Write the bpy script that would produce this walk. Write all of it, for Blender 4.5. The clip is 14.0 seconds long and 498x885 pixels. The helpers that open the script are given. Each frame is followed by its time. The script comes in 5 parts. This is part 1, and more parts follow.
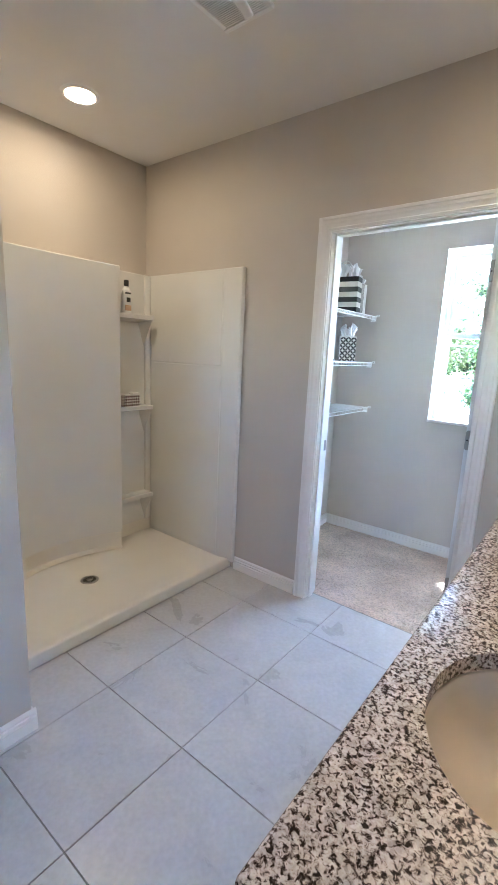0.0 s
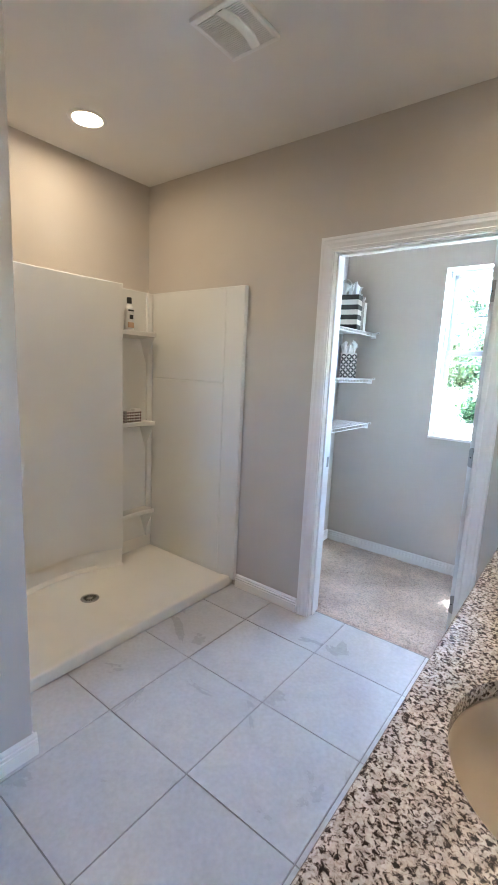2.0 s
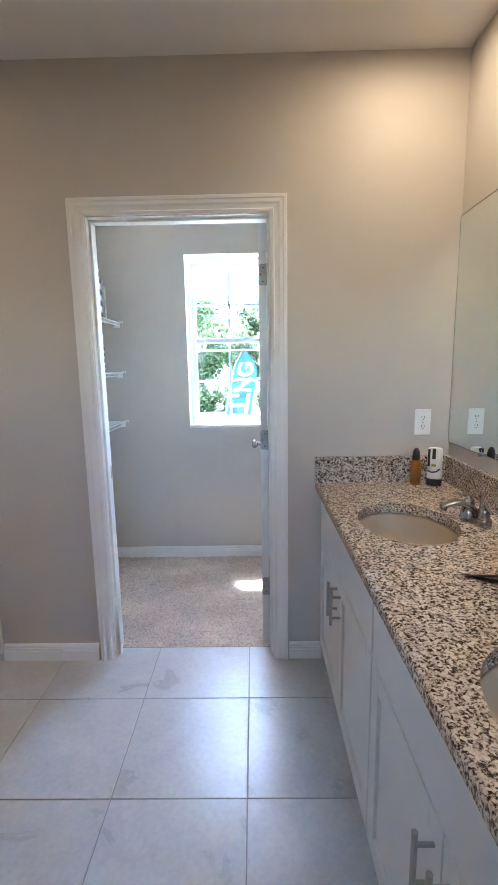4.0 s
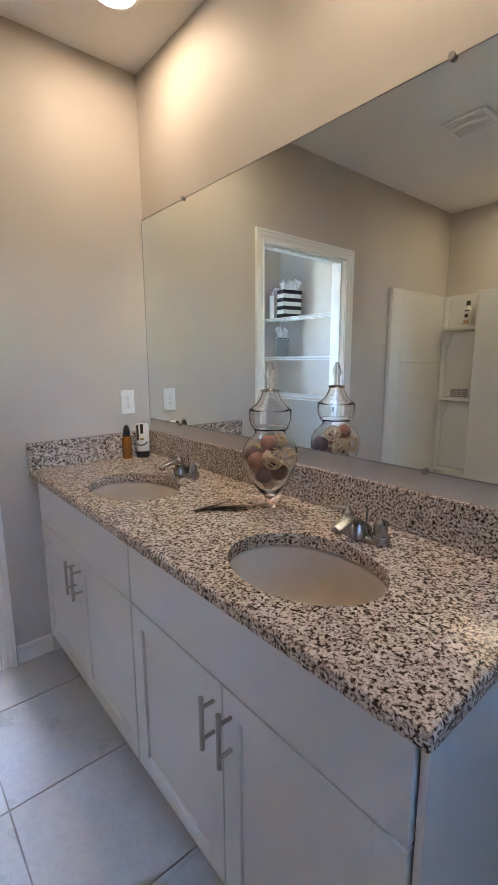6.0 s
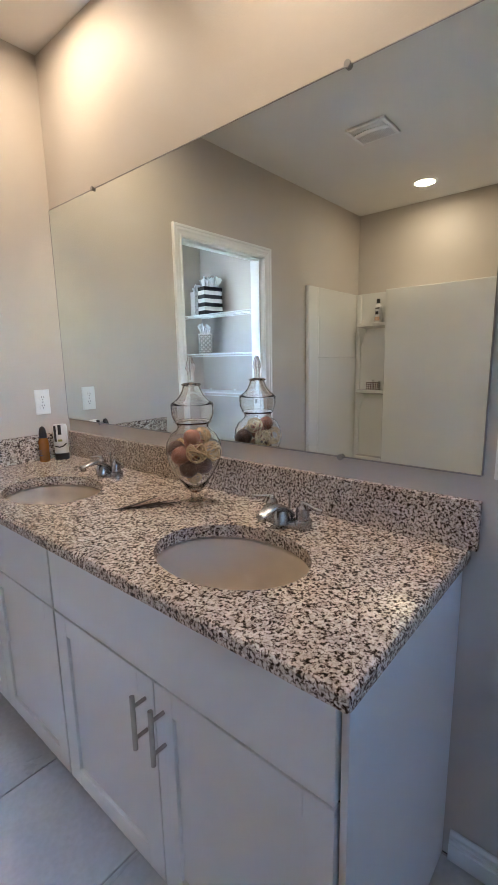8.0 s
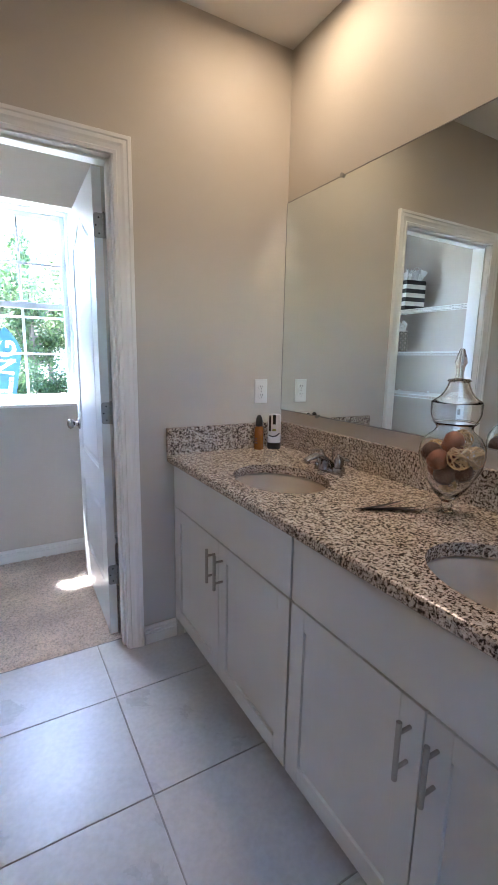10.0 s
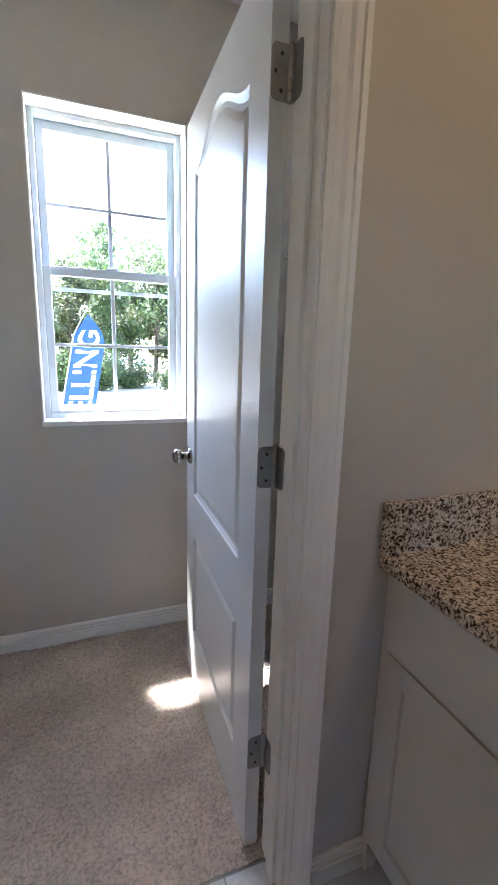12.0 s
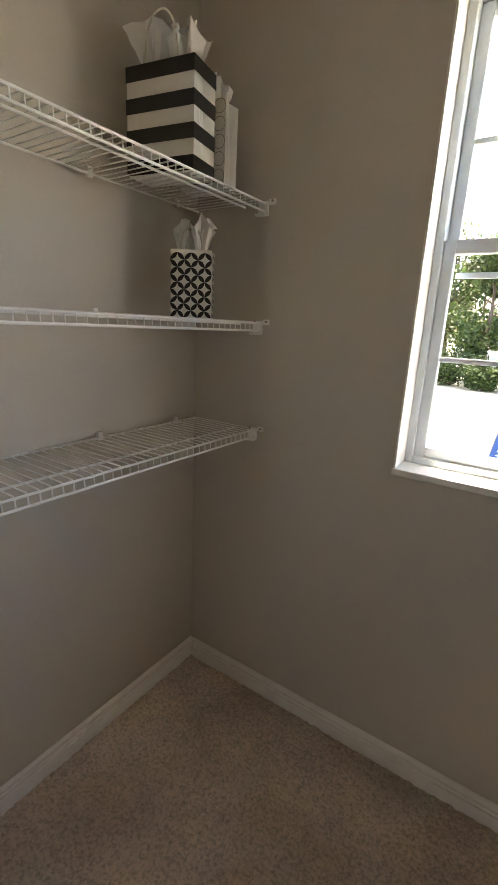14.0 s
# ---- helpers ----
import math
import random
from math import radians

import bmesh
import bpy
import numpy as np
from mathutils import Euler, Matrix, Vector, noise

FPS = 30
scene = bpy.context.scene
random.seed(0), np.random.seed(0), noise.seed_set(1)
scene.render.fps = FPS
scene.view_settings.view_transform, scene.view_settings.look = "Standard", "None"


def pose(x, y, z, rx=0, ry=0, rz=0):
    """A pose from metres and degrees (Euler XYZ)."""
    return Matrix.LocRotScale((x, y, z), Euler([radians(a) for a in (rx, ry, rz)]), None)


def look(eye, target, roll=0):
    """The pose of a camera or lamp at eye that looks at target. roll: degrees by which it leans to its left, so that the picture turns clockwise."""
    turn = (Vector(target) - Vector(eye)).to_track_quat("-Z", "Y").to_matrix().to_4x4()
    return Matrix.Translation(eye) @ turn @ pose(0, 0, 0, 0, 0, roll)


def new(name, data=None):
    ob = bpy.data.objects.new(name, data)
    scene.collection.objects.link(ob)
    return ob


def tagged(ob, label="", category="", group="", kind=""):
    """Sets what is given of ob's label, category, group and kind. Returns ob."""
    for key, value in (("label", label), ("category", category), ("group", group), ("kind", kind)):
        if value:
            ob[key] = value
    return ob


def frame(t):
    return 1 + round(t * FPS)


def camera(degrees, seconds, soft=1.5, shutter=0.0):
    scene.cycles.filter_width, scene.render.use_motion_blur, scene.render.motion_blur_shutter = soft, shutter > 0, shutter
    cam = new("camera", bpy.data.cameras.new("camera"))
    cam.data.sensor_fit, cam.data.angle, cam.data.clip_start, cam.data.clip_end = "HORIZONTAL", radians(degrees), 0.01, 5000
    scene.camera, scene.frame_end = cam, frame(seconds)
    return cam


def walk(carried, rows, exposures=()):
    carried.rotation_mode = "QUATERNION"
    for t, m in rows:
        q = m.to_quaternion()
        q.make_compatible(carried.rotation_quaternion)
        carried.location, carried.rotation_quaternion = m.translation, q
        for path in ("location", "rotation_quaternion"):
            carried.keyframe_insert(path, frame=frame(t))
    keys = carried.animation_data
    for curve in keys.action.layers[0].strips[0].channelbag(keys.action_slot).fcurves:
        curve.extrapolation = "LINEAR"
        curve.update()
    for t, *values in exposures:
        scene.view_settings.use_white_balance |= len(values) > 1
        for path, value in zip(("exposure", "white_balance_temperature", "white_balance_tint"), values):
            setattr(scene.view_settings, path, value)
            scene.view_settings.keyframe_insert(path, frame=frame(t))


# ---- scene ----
cam = camera(58.6, 14.0)
PATH = [
    (0, (0.08, 0.013, 1.419), (-1.126, 1.559, 1.022), 2.6),
    (0.5, (0.078, -0.011, 1.422), (-1.13, 1.537, 1.039), 3.0),
    (1, (0.082, -0.012, 1.42), (-1.133, 1.532, 1.047), 3.6),
    (1.5, (0.086, -0.005, 1.425), (-1.114, 1.553, 1.059), 3.5),
    (2, (0.049, -0.006, 1.433), (-1.154, 1.557, 1.098), 2.7),
    (2.2, (0.013, -0.014, 1.431), (-1.194, 1.551, 1.121), 2.5),
    (4.3, (-0.477, 0.206, 1.383), (-0.146, 2.15, 1.05), 1.0),
    (4.5, (-0.515, 0.22, 1.358), (0.05, 2.11, 1.026), 2.7),
    (5, (-0.592, 0.178, 1.349), (0.327, 1.912, 0.96), 1.9),
    (5.5, (-0.626, 0.116, 1.347), (0.499, 1.725, 0.965), 0.1),
    (6, (-0.622, 0.082, 1.341), (0.647, 1.586, 0.984), -0.3),
    (6.5, (-0.606, 0.07, 1.327), (0.776, 1.473, 0.979), -0.8),
    (7, (-0.588, 0.057, 1.323), (0.881, 1.364, 0.957), -1.1),
    (7.2, (-0.586, 0.051, 1.323), (0.914, 1.322, 0.953), -1.2),
    (9.3, (-0.745, 0.142, 1.335), (0.634, 1.55, 0.998), -0.1),
    (9.5, (-0.764, 0.167, 1.326), (0.512, 1.673, 1.002), -0.1),
    (10, (-0.786, 0.315, 1.302), (0.2, 2.015, 0.932), 1.1),
    (10.5, (-0.764, 0.585, 1.335), (-0.132, 2.455, 1.01), 1.8),
    (11, (-0.76, 0.825, 1.329), (-0.256, 2.73, 0.988), 1.5),
    (11.5, (-0.781, 1.125, 1.336), (-0.167, 2.993, 0.968), 2.1),
    (12, (-0.746, 1.404, 1.314), (-0.034, 3.227, 0.901), 1.7),
    (12.5, (-0.652, 1.684, 1.333), (-0.201, 3.583, 0.901), 1.0),
    (13, (-0.634, 1.871, 1.345), (-0.472, 3.825, 0.95), 1.4),
    (13.5, (-0.634, 2.01, 1.39), (-0.842, 3.943, 0.918), 3.1),
    (14, (-0.553, 2.107, 1.375), (-1.627, 3.716, 0.865), 2.8),
]
EXPOSURES = [(0.0, 6.2, 5350, 3), (2.0, 6.2, 5350, 3), (4.5, 5.7, 5550, 6), (5.0, 5.58, 5600, 7), (6.0, 5.87, 5550, 8), (7.0, 6.12, 5450, 8), (9.5, 5.77, 5550, 8), (10.5, 5.47, 5650, 8), (11.5, 5.2, 5850, 9), (12.0, 4.87, 6200, 10), (12.5, 4.25, 6200, 10), (13.0, 3.9, 6300, 10), (13.5, 3.95, 7250, 10), (14.0, 4.12, 8900, 11)]
walk(cam, [(t, look(eye, target, roll)) for t, eye, target, roll in PATH], EXPOSURES)

# ---- world, sun, lamps ----
world = bpy.data.worlds.new("world")
scene.world = world
world.use_nodes = True
wn = world.node_tree
sky = wn.nodes.new("ShaderNodeTexSky")
sky.sky_type, sky.sun_disc = "NISHITA", False
SUN_DIR = Vector((0.22, -0.41, -1.0)).normalized()
sky.sun_elevation = math.asin(-SUN_DIR.z)
sky.sun_rotation = math.atan2(-SUN_DIR.x, -SUN_DIR.y)
wn.links.new(sky.outputs[0], wn.nodes["Background"].inputs[0])
wn.nodes["Background"].inputs[1].default_value = 0.15
sun = new("sun", bpy.data.lights.new("sun", "SUN"))
sun.data.energy, sun.data.angle, sun.data.color = 3.3, radians(3.0), (1.0, 0.97, 0.93)
sun.matrix_world = look((0, 0, 30), tuple(Vector((0, 0, 30)) + SUN_DIR))
LAMP_WATTS = 2.3
# the mirror throws lamp light on to the side wall
scene.cycles.caustics_reflective, scene.cycles.blur_glossy = True, 0.0


# ---- materials ----
def node(nt, kind, **inputs):
    n = nt.nodes.new(kind)
    for k, v in inputs.items():
        n.inputs[k.replace("_", " ")].default_value = v
    return n


def material(name, color, rough=0.5, metal=0.0, vary=0.06, scale=6.0, bump=0.0, bump_scale=200.0, coat=0.0, spec=0.5, second=None, grain=0.0):
    """A surface with cloudy variation between color and second, fine grain and relief."""
    m = bpy.data.materials.new(name)
    m.use_nodes = True
    nt = m.node_tree
    b = nt.nodes["Principled BSDF"]
    b.inputs["Roughness"].default_value = rough
    b.inputs["Metallic"].default_value = metal
    b.inputs["Coat Weight"].default_value = coat
    b.inputs["Specular IOR Level"].default_value = spec
    tc = nt.nodes.new("ShaderNodeTexCoord")
    n1 = node(nt, "ShaderNodeTexNoise", Scale=scale, Detail=6.0, Roughness=0.6)
    nt.links.new(tc.outputs["Object"], n1.inputs["Vector"])
    ramp = nt.nodes.new("ShaderNodeValToRGB")
    c = Vector(color)
    other = Vector(second) if second else c * (1 - vary)
    ramp.color_ramp.elements[0].color = (*(other), 1)
    ramp.color_ramp.elements[1].color = (*(c if second else c * (1 + vary)), 1)
    ramp.color_ramp.elements[0].position, ramp.color_ramp.elements[1].position = 0.3, 0.7
    nt.links.new(n1.outputs["Fac"], ramp.inputs["Fac"])
    out = ramp.outputs["Color"]
    n2 = node(nt, "ShaderNodeTexNoise", Scale=bump_scale, Detail=4.0)
    nt.links.new(tc.outputs["Object"], n2.inputs["Vector"])
    if grain:
        mix = nt.nodes.new("ShaderNodeMix")
        mix.data_type, mix.blend_type = "RGBA", "OVERLAY"
        mix.inputs["Factor"].default_value = grain
        nt.links.new(out, mix.inputs["A"])
        nt.links.new(n2.outputs["Fac"], mix.inputs["B"])
        out = mix.outputs["Result"]
    nt.links.new(out, b.inputs["Base Color"])
    rr = nt.nodes.new("ShaderNodeMapRange")
    rr.inputs["To Min"].default_value, rr.inputs["To Max"].default_value = rough * 0.9, min(1, rough * 1.1)
    nt.links.new(n1.outputs["Fac"], rr.inputs["Value"])
    nt.links.new(rr.outputs["Result"], b.inputs["Roughness"])
    if bump:
        bp = node(nt, "ShaderNodeBump", Strength=bump, Distance=0.002)
        nt.links.new(n2.outputs["Fac"], bp.inputs["Height"])
        nt.links.new(bp.outputs["Normal"], b.inputs["Normal"])
    return m


def grained(name, color):
    """Painted hardboard with a pressed wood grain that runs up the door."""
    m = material(name, color, 0.34, vary=0.02, scale=5, bump=0.2)
    nt = m.node_tree
    tc = [n for n in nt.nodes if n.type == "TEX_COORD"][0]
    mp = nt.nodes.new("ShaderNodeMapping")
    mp.inputs["Scale"].default_value = (150, 150, 5.0)
    nt.links.new(tc.outputs["Object"], mp.inputs["Vector"])
    n = node(nt, "ShaderNodeTexNoise", Scale=1.0, Detail=2.0, Roughness=0.5)
    nt.links.new(mp.outputs[0], n.inputs["Vector"])
    b = [x for x in nt.nodes if x.type == "BUMP"][0]
    ramp = nt.nodes.new("ShaderNodeValToRGB")
    ramp.color_ramp.elements[0].position, ramp.color_ramp.elements[1].position = 0.30, 0.46
    nt.links.new(n.outputs["Fac"], ramp.inputs["Fac"])
    nt.links.new(ramp.outputs["Color"], b.inputs["Height"])
    b.inputs["Distance"].default_value = 0.0012
    return m


WALL = material("wall_paint", (0.55, 0.505, 0.45), 0.55, vary=0.02, scale=2.0, bump=0.25, bump_scale=160, spec=0.3)
CEIL = material("ceiling_paint", (0.78, 0.76, 0.73), 0.8, vary=0.02, scale=2.0, bump=0.3, bump_scale=120, spec=0.2)
TRIM = material("trim_paint", (0.82, 0.81, 0.79), 0.5, vary=0.02, scale=5)
DOORM = grained("door_paint", (0.68, 0.68, 0.685))
CAB = material("cabinet_paint", (0.63, 0.63, 0.62), 0.38, vary=0.025, scale=4, bump=0.05, bump_scale=120)
# near-black for painted shade in the cabinet gaps; also colours the hinge screws
DARKGAP = material("gap_shade_and_screws", (0.05, 0.05, 0.05), 0.8)
ACRYL = material("shower_acrylic", (0.74, 0.735, 0.70), 0.2, vary=0.015, scale=1.5, spec=0.5)
PANM = material("pan_acrylic", (0.76, 0.735, 0.67), 0.35, vary=0.03, scale=3.0, bump=0.12, bump_scale=260)
CREAM = material("sink_porcelain", (0.90, 0.80, 0.68), 0.22, vary=0.01, scale=2.0)
NICKEL = material("brushed_nickel", (0.40, 0.39, 0.375), 0.34, metal=1.0, vary=0.05, scale=20)
CHROME = material("satin_chrome", (0.42, 0.41, 0.395), 0.24, metal=1.0, vary=0.03)
KNOBM = material("dark_nickel", (0.34, 0.325, 0.31), 0.2, metal=1.0, vary=0.05, scale=20)
STEEL = material("dull_steel", (0.35, 0.34, 0.33), 0.4, metal=1.0, vary=0.1, scale=30)
PLATE = material("white_plastic", (0.82, 0.82, 0.80), 0.37, vary=0.01)
WIREM = material("white_vinyl_wire", (0.80, 0.80, 0.79), 0.37, vary=0.02)
# white vinyl; the blue cast of sky shade is put into its colour
VINYL = material("window_vinyl", (0.60, 0.67, 0.74), 0.38, vary=0.015)
BLACK = material("black_plastic", (0.02, 0.02, 0.022), 0.35, vary=0.1)
GROUT = material("grout", (0.30, 0.295, 0.285), 0.9, vary=0.12, scale=25, bump=0.4)
TISSUE = material("tissue_paper", (0.82, 0.82, 0.82), 0.7, vary=0.03, scale=30)


def mirror_material():
    m = material("mirror_silver", (0.85, 0.905, 0.885), 0.01, metal=1.0, vary=0.0)
    b = m.node_tree.nodes["Principled BSDF"]
    for l in list(b.inputs["Roughness"].links):
        m.node_tree.links.remove(l)
    b.inputs["Roughness"].default_value = 0.0
    return m


def glass_material(name, color=(1, 1, 1), rough=0.0, ior=1.45):
    m = bpy.data.materials.new(name)
    m.use_nodes = True
    b = m.node_tree.nodes["Principled BSDF"]
    b.inputs["Base Color"].default_value = (*color, 1)
    b.inputs["Transmission Weight"].default_value = 1.0
    b.inputs["Roughness"].default_value = rough
    b.inputs["IOR"].default_value = ior
    return m


MIRROR = mirror_material()
PANE = glass_material("window_glass", ior=1.02)


def tile_material():
    m = material("grey_porcelain_tile", (0.54, 0.54, 0.54), 0.28, vary=0.1, scale=2.6, bump=0.08, bump_scale=60, second=(0.445, 0.448, 0.455), grain=0.15)
    nt = m.node_tree
    info = nt.nodes.new("ShaderNodeObjectInfo")
    tc = [n for n in nt.nodes if n.type == "TEX_COORD"][0]
    add = nt.nodes.new("ShaderNodeVectorMath")
    add.operation = "MULTIPLY_ADD"
    add.inputs[1].default_value = (40, 40, 40)
    comb = nt.nodes.new("ShaderNodeCombineXYZ")
    for i in range(3):
        nt.links.new(info.outputs["Random"], comb.inputs[i])
    nt.links.new(comb.outputs[0], add.inputs[0])
    nt.links.new(tc.outputs["Object"], add.inputs[2])
    for n in nt.nodes:
        if n.type == "TEX_NOISE":
            nt.links.new(add.outputs[0], n.inputs["Vector"])
            if n.inputs["Scale"].default_value < 5:
                n.inputs["Distortion"].default_value = 1.2
                n.inputs["Detail"].default_value = 10
    return m


TILE = tile_material()


def granite_material():
    m = bpy.data.materials.new("speckled_granite")
    m.use_nodes = True
    nt = m.node_tree
    b = nt.nodes["Principled BSDF"]
    b.inputs["Roughness"].default_value = 0.22
    tc = nt.nodes.new("ShaderNodeTexCoord")
    mp = nt.nodes.new("ShaderNodeMapping")
    nt.links.new(tc.outputs["Object"], mp.inputs["Vector"])
    n1 = node(nt, "ShaderNodeTexNoise", Scale=158.0, Detail=3.0, Roughness=0.55, Distortion=0.6)
    n2 = node(nt, "ShaderNodeTexNoise", Scale=34.0, Detail=3.0, Roughness=0.6, Distortion=0.5)
    n3 = node(nt, "ShaderNodeTexVoronoi", Scale=260.0)
    for n in (n1, n2, n3):
        nt.links.new(mp.outputs[0], n.inputs["Vector"])
    r1 = nt.nodes.new("ShaderNodeValToRGB")
    r1.color_ramp.interpolation = "LINEAR"
    els = r1.color_ramp.elements
    els[0].position, els[0].color = 0.375, (0.028, 0.023, 0.021, 1)
    els[1].position, els[1].color = 0.42, (0.11, 0.083, 0.07, 1)
    for at, tone in ((0.465, (0.34, 0.275, 0.225, 1)), (0.53, (0.66, 0.575, 0.49, 1)), (0.74, (0.78, 0.72, 0.64, 1))):
        els.new(at).color = tone
    nt.links.new(n1.outputs["Fac"], r1.inputs["Fac"])
    r2 = nt.nodes.new("ShaderNodeValToRGB")
    r2.color_ramp.elements[0].position, r2.color_ramp.elements[0].color = 0.40, (0.66, 0.63, 0.61, 1)
    r2.color_ramp.elements[1].position, r2.color_ramp.elements[1].color = 0.62, (1, 1, 1, 1)
    nt.links.new(n2.outputs["Fac"], r2.inputs["Fac"])
    mix = nt.nodes.new("ShaderNodeMix")
    mix.data_type, mix.blend_type = "RGBA", "MULTIPLY"
    mix.inputs["Factor"].default_value = 0.75
    nt.links.new(r1.outputs[0], mix.inputs["A"])
    nt.links.new(r2.outputs[0], mix.inputs["B"])
    mix2 = nt.nodes.new("ShaderNodeMix")
    mix2.data_type, mix2.blend_type = "RGBA", "OVERLAY"
    mix2.inputs["Factor"].default_value = 0.25
    nt.links.new(mix.outputs["Result"], mix2.inputs["A"])
    bw = nt.nodes.new("ShaderNodeRGBToBW")
    nt.links.new(n3.outputs["Color"], bw.inputs[0])
    nt.links.new(bw.outputs[0], mix2.inputs["B"])
    sat = nt.nodes.new("ShaderNodeHueSaturation")
    sat.inputs["Saturation"].default_value = 1.0
    nt.links.new(mix2.outputs["Result"], sat.inputs["Color"])
    nt.links.new(sat.outputs[0], b.inputs["Base Color"])
    return m


GRANITE = granite_material()


def carpet_material():
    """Cut pile: tufts of mixed beige, brushed into light and dark sweeps; shade in the gaps is put into the colour."""
    m = material("beige_carpet", (0.78, 0.66, 0.575), 0.95, vary=0.1, scale=2.8, bump=1.0, bump_scale=102, second=(0.47, 0.385, 0.33), spec=0.1)
    nt = m.node_tree
    b = nt.nodes["Principled BSDF"]
    b.inputs["Sheen Weight"].default_value = 0.3
    base = b.inputs["Base Color"].links[0].from_socket
    tufts = [n for n in nt.nodes if n.type == "TEX_NOISE" and n.inputs["Scale"].default_value > 100][0]
    tufts.inputs["Detail"].default_value, tufts.inputs["Roughness"].default_value = 6.0, 0.7
    ramp = nt.nodes.new("ShaderNodeValToRGB")
    ramp.color_ramp.elements[0].position, ramp.color_ramp.elements[0].color = 0.34, (0.62, 0.59, 0.56, 1)
    ramp.color_ramp.elements[1].position, ramp.color_ramp.elements[1].color = 0.56, (1.2, 1.17, 1.13, 1)
    nt.links.new(tufts.outputs["Fac"], ramp.inputs["Fac"])
    mix = nt.nodes.new("ShaderNodeMix")
    mix.data_type, mix.blend_type = "RGBA", "MULTIPLY"
    mix.inputs["Factor"].default_value = 1.0
    nt.links.new(base, mix.inputs["A"])
    nt.links.new(ramp.outputs[0], mix.inputs["B"])
    nt.links.new(mix.outputs["Result"], b.inputs["Base Color"])
    for n in nt.nodes:
        if n.type == "BUMP":
            n.inputs["Distance"].default_value = 0.012
    return m


CARPET = carpet_material()


# ---- mesh tools ----
def mesh_of(name, bm, mat, smooth=False):
    me = bpy.data.meshes.new(name)
    bmesh.ops.recalc_face_normals(bm, faces=bm.faces)
    bm.to_mesh(me)
    bm.free()
    if smooth:
        me.polygons.foreach_set("use_smooth", [True] * len(me.polygons))
        me.set_sharp_from_angle(angle=radians(40))
    for x in (mat if isinstance(mat, (list, tuple)) else [mat]):
        me.materials.append(x)
    return me


def part(name, bm, mat, parent=None, label="", smooth=False):
    ob = new(name, mesh_of(name, bm, mat, smooth))
    if parent is not None:
        ob.parent = parent
    if label:
        ob["label"] = label
    return ob


def share(name, me, parent, at, rot=(0, 0, 0)):
    """A piece on a mesh that others share."""
    ob = new(name, me)
    ob.parent = parent
    ob.location, ob.rotation_euler = at, rot
    return ob


def thing(name, label, category, at=(0, 0, 0), group="", kind="", rz=0):
    ob = new(name)
    ob.location = at
    ob.rotation_euler[2] = radians(rz)
    ob.empty_display_size = 0.1
    return tagged(ob, label, category, group, kind)


def box(bm, x0, x1, y0, y1, z0, z1, bevel=0.0, seg=2):
    ret = bmesh.ops.create_cube(bm, size=1.0)
    vs = ret["verts"]
    for v in vs:
        v.co = Vector((x0 + (v.co.x + 0.5) * (x1 - x0), y0 + (v.co.y + 0.5) * (y1 - y0), z0 + (v.co.z + 0.5) * (z1 - z0)))
    if bevel:
        es = list({e for v in vs for e in v.link_edges})
        bmesh.ops.bevel(bm, geom=es, offset=bevel, segments=seg, affect="EDGES", profile=0.5)
    return bm


def boxes(*specs, bevel=0.0):
    bm = bmesh.new()
    for s in specs:
        box(bm, *s, bevel=bevel)
    return bm


def lathe(bm, profile, seg=32, at=(0, 0, 0), sx=1.0, sy=1.0, close=False):
    """Turns a profile of (radius, z) round the z axis."""
    rings = []
    for r, z in profile:
        if r < 1e-5:
            rings.append([bm.verts.new((at[0], at[1], at[2] + z))])
        else:
            rings.append([bm.verts.new((at[0] + sx * r * math.cos(2 * math.pi * i / seg), at[1] + sy * r * math.sin(2 * math.pi * i / seg), at[2] + z)) for i in range(seg)])
    pairs = list(zip(rings, rings[1:]))
    if close:
        pairs.append((rings[-1], rings[0]))
    for a, b in pairs:
        for i in range(seg):
            j = (i + 1) % seg
            if len(a) == 1 and len(b) == 1:
                continue
            if len(a) == 1:
                bm.faces.new((a[0], b[i], b[j]))
            elif len(b) == 1:
                bm.faces.new((a[i], a[j], b[0]))
            else:
                bm.faces.new((a[i], a[j], b[j], b[i]))
    return bm


def tube(bm, pts, radius, seg=8, cap=True):
    """A round bar along points; radius is a number or one for each point."""
    pts = [Vector(p) for p in pts]
    rings = []
    up = None
    for i, p in enumerate(pts):
        d = (pts[min(i + 1, len(pts) - 1)] - pts[max(i - 1, 0)]).normalized()
        if up is None:
            up = d.orthogonal().normalized()
        up = (up - d * up.dot(d)).normalized()
        side = d.cross(up)
        r = radius[i] if isinstance(radius, (list, tuple)) else radius
        rings.append([bm.verts.new(p + r * (up * math.cos(2 * math.pi * k / seg) + side * math.sin(2 * math.pi * k / seg))) for k in range(seg)])
    for a, b in zip(rings, rings[1:]):
        for k in range(seg):
            bm.faces.new((a[k], a[(k + 1) % seg], b[(k + 1) % seg], b[k]))
    if cap:
        bm.faces.new(rings[0][::-1])
        bm.faces.new(rings[-1])
    return bm


def sweep(bm, profile, a, b, out, up=(0, 0, 1)):
    """A moulding: profile of (out, up) from point a to point b."""
    a, b, out, up = Vector(a), Vector(b), Vector(out), Vector(up)
    ra = [bm.verts.new(a + out * p + up * q) for p, q in profile]
    rb = [bm.verts.new(b + out * p + up * q) for p, q in profile]
    n = len(profile)
    for i in range(n):
        bm.faces.new((ra[i], ra[(i + 1) % n], rb[(i + 1) % n], rb[i]))
    bm.faces.new(ra[::-1])
    bm.faces.new(rb)
    return bm


